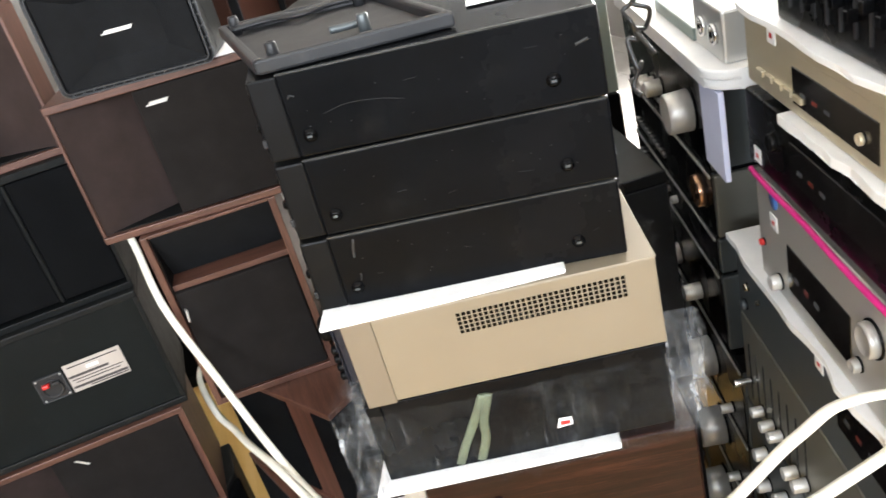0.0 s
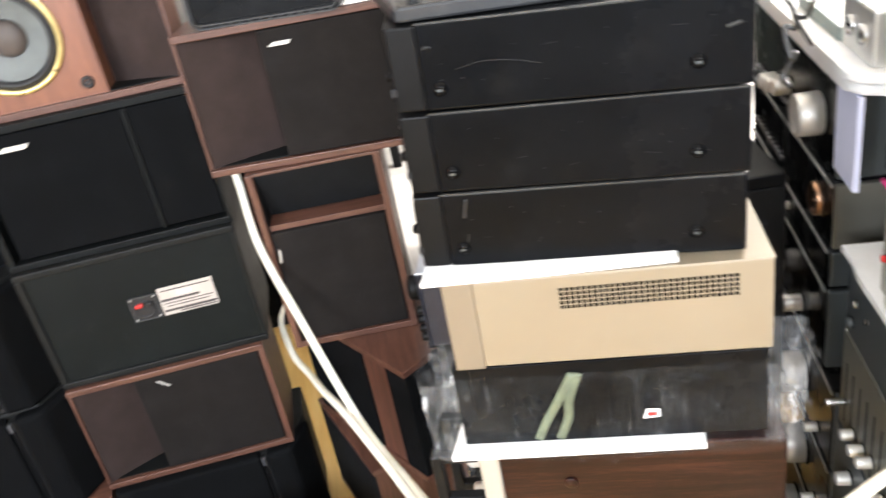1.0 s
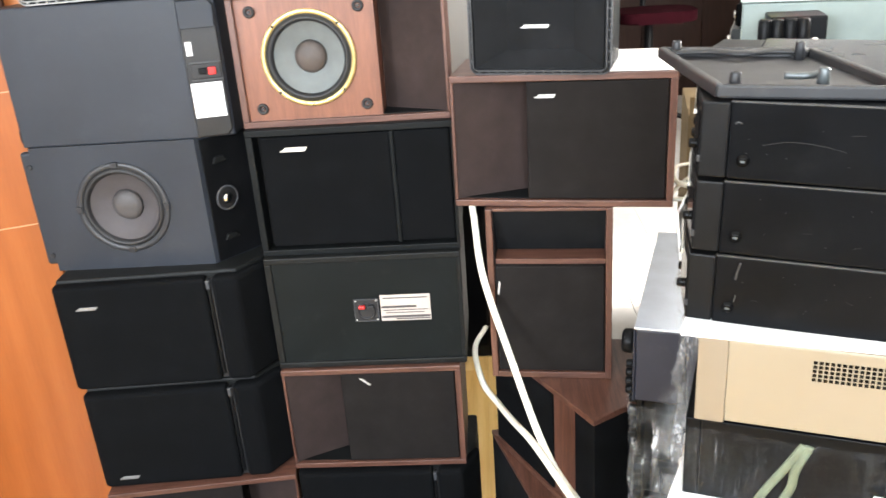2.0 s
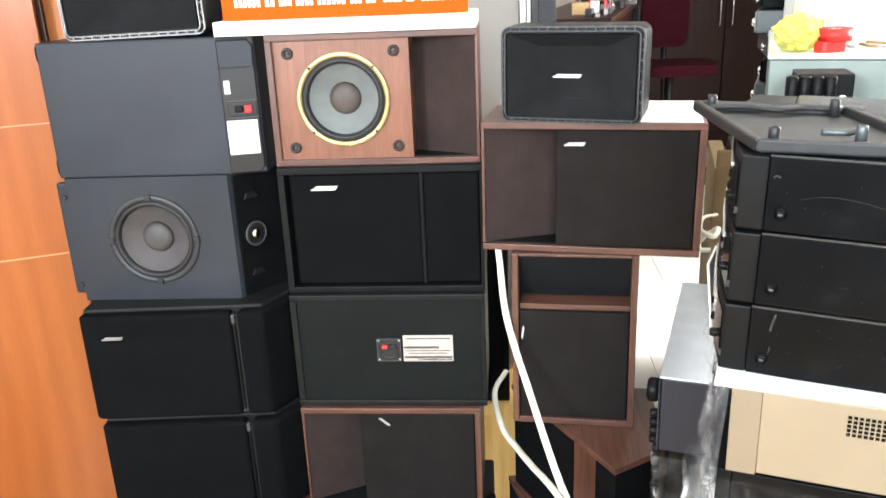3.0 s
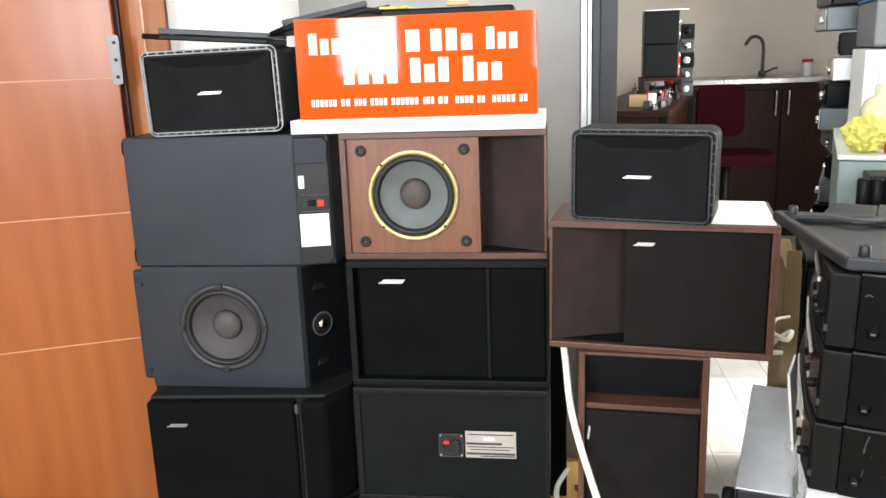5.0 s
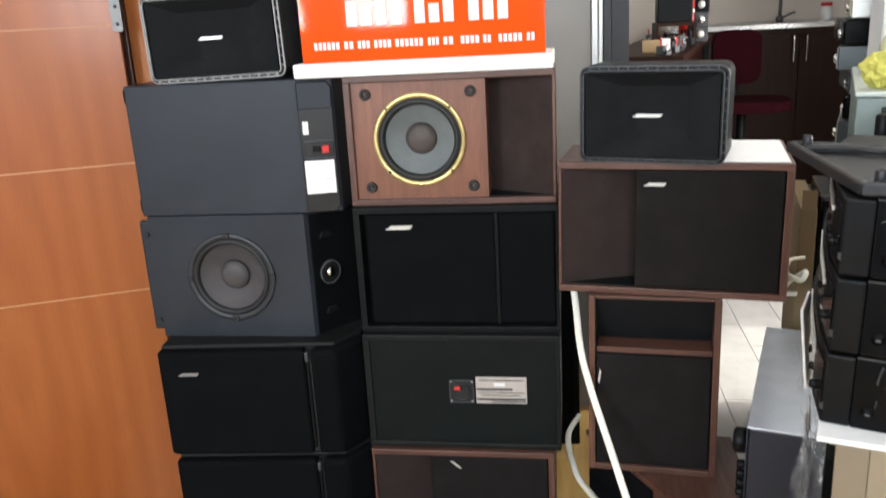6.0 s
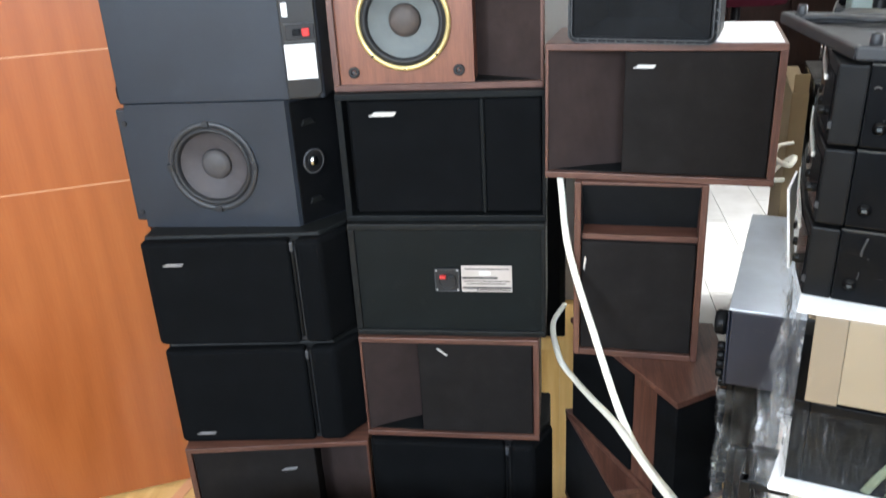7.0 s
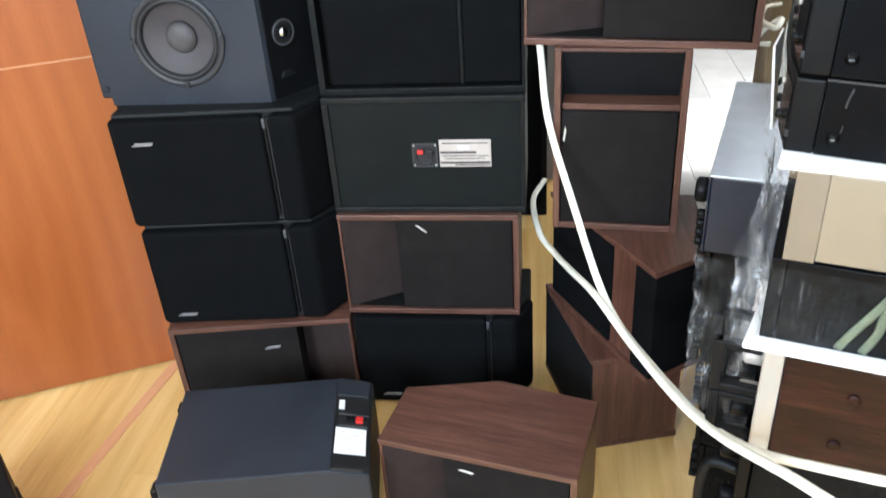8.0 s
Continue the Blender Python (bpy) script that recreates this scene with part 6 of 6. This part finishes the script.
for nm, lab, y0, y1, z, h, panel, dep, kn, win, st in NS:
    u = rack_unit(nm, lab, y0, y1, z, h, panel, dep, kn, win, st, rows=5 if "gold" in nm else 0)
    if "equaliser" in nm:
        for k in range(12):
            ks = part("slider", block(-0.002, 0.001, 0.03 - 0.027 * k, 0.034 - 0.027 * k, 0.02, 0.075, 0), "rubber", u)
            part("slider_cap", block(-0.01, 0.0, 0.028 - 0.027 * k, 0.036 - 0.027 * k, 0.035 + 0.02 * ((k * 5) % 3) / 3, 0.046 + 0.02 * ((k * 5) % 3) / 3, 0.001), "amp_bezel", ks)
    if "grey_amplifier" in nm:
        for k in range(8):
            part("slider_slot", block(-0.0015, 0.001, 0.245 - 0.03 * k, 0.2475 - 0.03 * k, 0.02, 0.13, 0), "rubber", u)
    if "gold" in nm:
        part("disc_drawer", block(-0.004, 0.001, -0.19, -0.01, 0.07, 0.083, 0.002), "gold_panel", u)
foam_strip("wavy white foam sheet over a gold disc player", -0.33, 0.155, 1.1985)
foam_strip("white foam sheet under a gold disc player", -0.33, 0.03, 1.0970, 0.012, -0.008)
foam_strip("white foam sheet on a dark grey deck", -0.30, 0.275, 0.8265, 0.011, -0.009)
tagged(part("pink_cord", tube([(-0.004, 0.156, 0.002), (-0.006, 0.08, 0.003), (-0.004, 0.0, 0.002), (-0.007, -0.12, 0.003), (-0.004, -0.28, 0.002)], 0.0035), "pink", None, "bright pink cord along a silver amplifier", pose(Q[0], Q[1], 0.9885, 0, 0, QROT)), category="cord")
tagged(part("maker_sticker", lathe([(0.0125, 0.0), (0.0125, -0.0012), (0.0005, -0.0014)], 24, "x", (0, 0, 0)), "blue", None, "round blue sticker on a silver amplifier", pose(Q[0] + 0.0283 - 0.001, Q[1] + 0.0854, 0.974, 0, 0, QROT)), category="sticker")

FS = [
    ("silver_knob_amplifier", "black amplifier with one large silver knob", 0.358, 0.90, 0.900, 0.158, "amp_bezel", [(0.435, 0.077, 0.034, 0.04, "knob_silver"), (0.62, 0.06, 0.015, 0.03, "knob_silver"), (0.67, 0.05, 0.015, 0.03, "knob_silver"), (0.72, 0.04, 0.015, 0.03, "knob_silver")]),
    ("copper_knob_amplifier", "amplifier with a grey end cheek and a copper knob", 0.358, 0.92, 0.783, 0.116, "amp_bezel", [(0.418, 0.060, 0.028, 0.014, "knob_copper")]),
    ("slim_tuner", "slim black tuner between two amplifiers", 0.366, 0.92, 0.712, 0.070, "amp_bezel", [(0.60, 0.03, 0.008, 0.014, "knob_silver")]),
    ("steel_trim_amplifier", "black amplifier with a steel trim line and silver knobs", 0.366, 0.94, 0.556, 0.155, "amp_bezel", [(0.642, 0.045, 0.022, 0.03, "knob_silver"), (0.502, 0.040, 0.016, 0.034, "knob_silver"), (0.74, 0.09, 0.012, 0.02, "knob_silver"), (0.78, 0.06, 0.010, 0.02, "knob_silver")]),
    ("black_receiver", "black receiver with one big silver volume knob", 0.302, 0.94, 0.387, 0.168, "amp_bezel", [(0.478, 0.075, 0.038, 0.05, "knob_silver"), (0.375, 0.03, 0.009, 0.024, "knob_silver"), (0.70, 0.10, 0.012, 0.02, "knob_silver")]),
    ("black_receiver", "black receiver with one big silver volume knob", 0.302, 0.94, 0.218, 0.168, "amp_bezel", [(0.462, 0.085, 0.038, 0.05, "knob_silver"), (0.375, 0.03, 0.009, 0.024, "knob_silver")]),
    ("black_receiver", "black receiver standing on the floor", 0.302, 0.94, 0.0, 0.217, "amp_bezel", [(0.488, 0.117, 0.038, 0.05, "knob_silver"), (0.40, 0.06, 0.010, 0.03, "knob_silver")]),
]
for nm, lab, y0, y1, z, h, panel, kn in FS:
    u = rack_unit(nm, lab, y0, y1, z, h, panel, 0.36, kn)
    part("end_cheek", block(0.0, 0.36, y0 - 0.012, y0 - 0.0005, 0.004, h - 0.004, 0.003), "olive_panel" if "copper" in nm else "grey_panel", u)
    part("trim_line", block(-0.003, 0.0, y0 + 0.004, y1 - 0.004, h - 0.014, h - 0.009, 0.001), "alu", u)
    for k in range(10):
        part("key", block(-0.005, 0.0, y1 - 0.05 - 0.024 * k, y1 - 0.036 - 0.024 * k, 0.022, 0.03, 0.001), "logo_grey", u)
wt2 = thing("white_tray", "white plastic tray on top of the far components", "tray", pose(Q[0], Q[1], 1.059, 0, 0, QROT))
part("tray_foot", prism(rounded(0.05, 0.30, 0.37, 0.78, 0.03), 0.0, 0.014, 0.004), "amp_bezel", wt2)
part("tray", prism(rounded(-0.025, 0.34, 0.215, 0.86, 0.04), 0.0145, 0.030, 0.005), "white_foam", wt2)
part("rim", prism(rounded(-0.029, 0.345, 0.211, 0.865, 0.042), 0.0305, 0.044, 0.004), "white_foam", wt2)
mt = thing("metal_socket_box", "small steel box with round sockets on a white tray", "box", pose(Q[0], Q[1], 1.1035, 0, 0, QROT))
part("box", block(0.0, 0.12, 0.235, 0.36, 0, 0.07, 0.004), "alu", mt)
for y in (0.265, 0.315):
    part("socket", lathe([(0.014, 0), (0.014, -0.006), (0.008, -0.006), (0.007, -0.001), (0.0005, -0.001)], 22, "x", (0, y, 0.035)), "chrome", mt)
part("pale_panel", block(-0.002, 0.12, 0.365, 0.58, 0, 0.02, 0.002), "green_box", mt)
tagged(part("lilac_card", block(-0.016, -0.008, 0.225, 0.312, 0.020, 0.150, 0.001), "lilac_paper", None, "lilac-white folded card hanging at the rack corner", pose(Q[0], Q[1], 0.922, 0, 0, QROT)), category="card")
tagged(part("lilac_card", block(-0.032, -0.014, 0.05, 0.053, 0.135, 0.205, 0.001), "lilac_paper", None, "pale card standing behind the amplifier stack", pose(1.118, -0.772, 0.935, 0, 0, QROT)), category="card")
for i in range(4):
    o = thing("black_cable_coil", "tangle of black cable with plugs hanging beside the amplifiers", "cable", pose(1.063 + 0.011 * i, -0.900 - 0.003 * i, 1.195), "tangled cables")
    n = (15, 12, 9, 8)[i]
    pts = [((0.005 + 0.003 * i) * math.cos(k * 2.1 + i), 0.006 * math.sin(k * 2.1 + i), 0.165 - (0.011 - 0.0008 * i) * k + 0.007 * math.sin(k * 2.7)) for k in range(n)]
    part("cable", tube(pts, 0.0021), "black_cable", o)
    part("plug", rod(0.003, -0.011, 0.011, "z", pts[n // 3], 12), "chrome", o)

# ---- cream mains cables ----
c1 = thing("cream_cable", "cream-white flat twin cable hanging from the speaker stack", "cable", pose(0, 0, 0))
part("cable", tube([(0.458, 0.065, 0.936), (0.464, 0.038, 0.89), (0.478, -0.06, 0.799), (0.524, -0.163, 0.673), (0.588, -0.314, 0.533), (0.647, -0.505, 0.54), (0.712, -0.752, 0.618), (0.785, -0.925, 0.733), (0.946, -1.038, 0.815), (1.068, -1.072, 0.913), (1.126, -1.073, 0.928), (1.212, -1.093, 0.916)], 0.0074, 0.0042, 10), "cream_cable", c1)
c2 = thing("cream_cable", "second cream-white flat cable joining the first", "cable", pose(0, 0, 0))
part("cable", tube([(0.473, 0.252, 0.513), (0.444, 0.18, 0.49), (0.462, 0.065, 0.462), (0.497, -0.047, 0.474), (0.527, -0.168, 0.508), (0.567, -0.301, 0.54), (0.626, -0.49, 0.555), (0.682, -0.728, 0.624), (0.74, -0.91, 0.712), (0.842, -1.028, 0.746), (1.034, -1.064, 0.809), (1.122, -1.071, 0.83), (1.208, -1.069, 0.842)], 0.0074, 0.0042, 10), "cream_cable", c2)
c3 = thing("cream_cable", "loop of cream cable behind the amplifiers", "cable", pose(0.893, -0.02, 0.935))
part("cable", tube([(0.03, 0.07, 0.05), (-0.005, 0.04, 0.052), (-0.012, 0.02, 0.032), (0.01, 0.0, 0.025), (0.02, 0.01, 0.04), (-0.004, 0.03, 0.012), (-0.014, 0.04, -0.015), (0.016, 0.05, -0.022)], 0.0055, 0.0035), "cream_cable", c3)

# ---- floor pieces ----
def plank_mesh(name, lx, ly, material):
    g = 0.0001 if material == "oak" else 0.0012
    b = block(g, lx - g, g, ly - g, -0.006, 0.0, 0.0004, 1)
    me = bpy.data.meshes.new(name)
    b.to_mesh(me)
    b.free()
    me.materials.append(M[material])
    return me


def lay(name, material, x0, x1, y0, y1, wide, long, lag):
    """Rows of boards or tiles cut to the edges of the room; alike pieces share a mesh."""
    shapes = {}
    for i in range(math.ceil((x1 - x0) / wide - 0.01)):
        w, y = min(wide, x1 - x0 - i * wide), y0
        step = long * (1.0 - lag * (i % 3))
        while y < y1 - 0.01:
            n = min(step, y1 - y)
            key = (round(w, 3), round(n, 3))
            if key not in shapes:
                shapes[key] = plank_mesh(name, w, n, material)
            o = new(name, shapes[key])
            o.location, o.parent = (x0 + i * wide, y, 0), floor
            y, step = y + n, long


lay("plank", "oak", X0, 0.64, Y0, 1.3, 0.14, 1.2, 0.33)
lay("plank", "oak", 0.64, X1, Y0, 0.3, 0.14, 1.2, 0.27)
lay("tile", "tile", 0.642, X1, 0.302, Y1, 0.2, 0.8, 0.33)
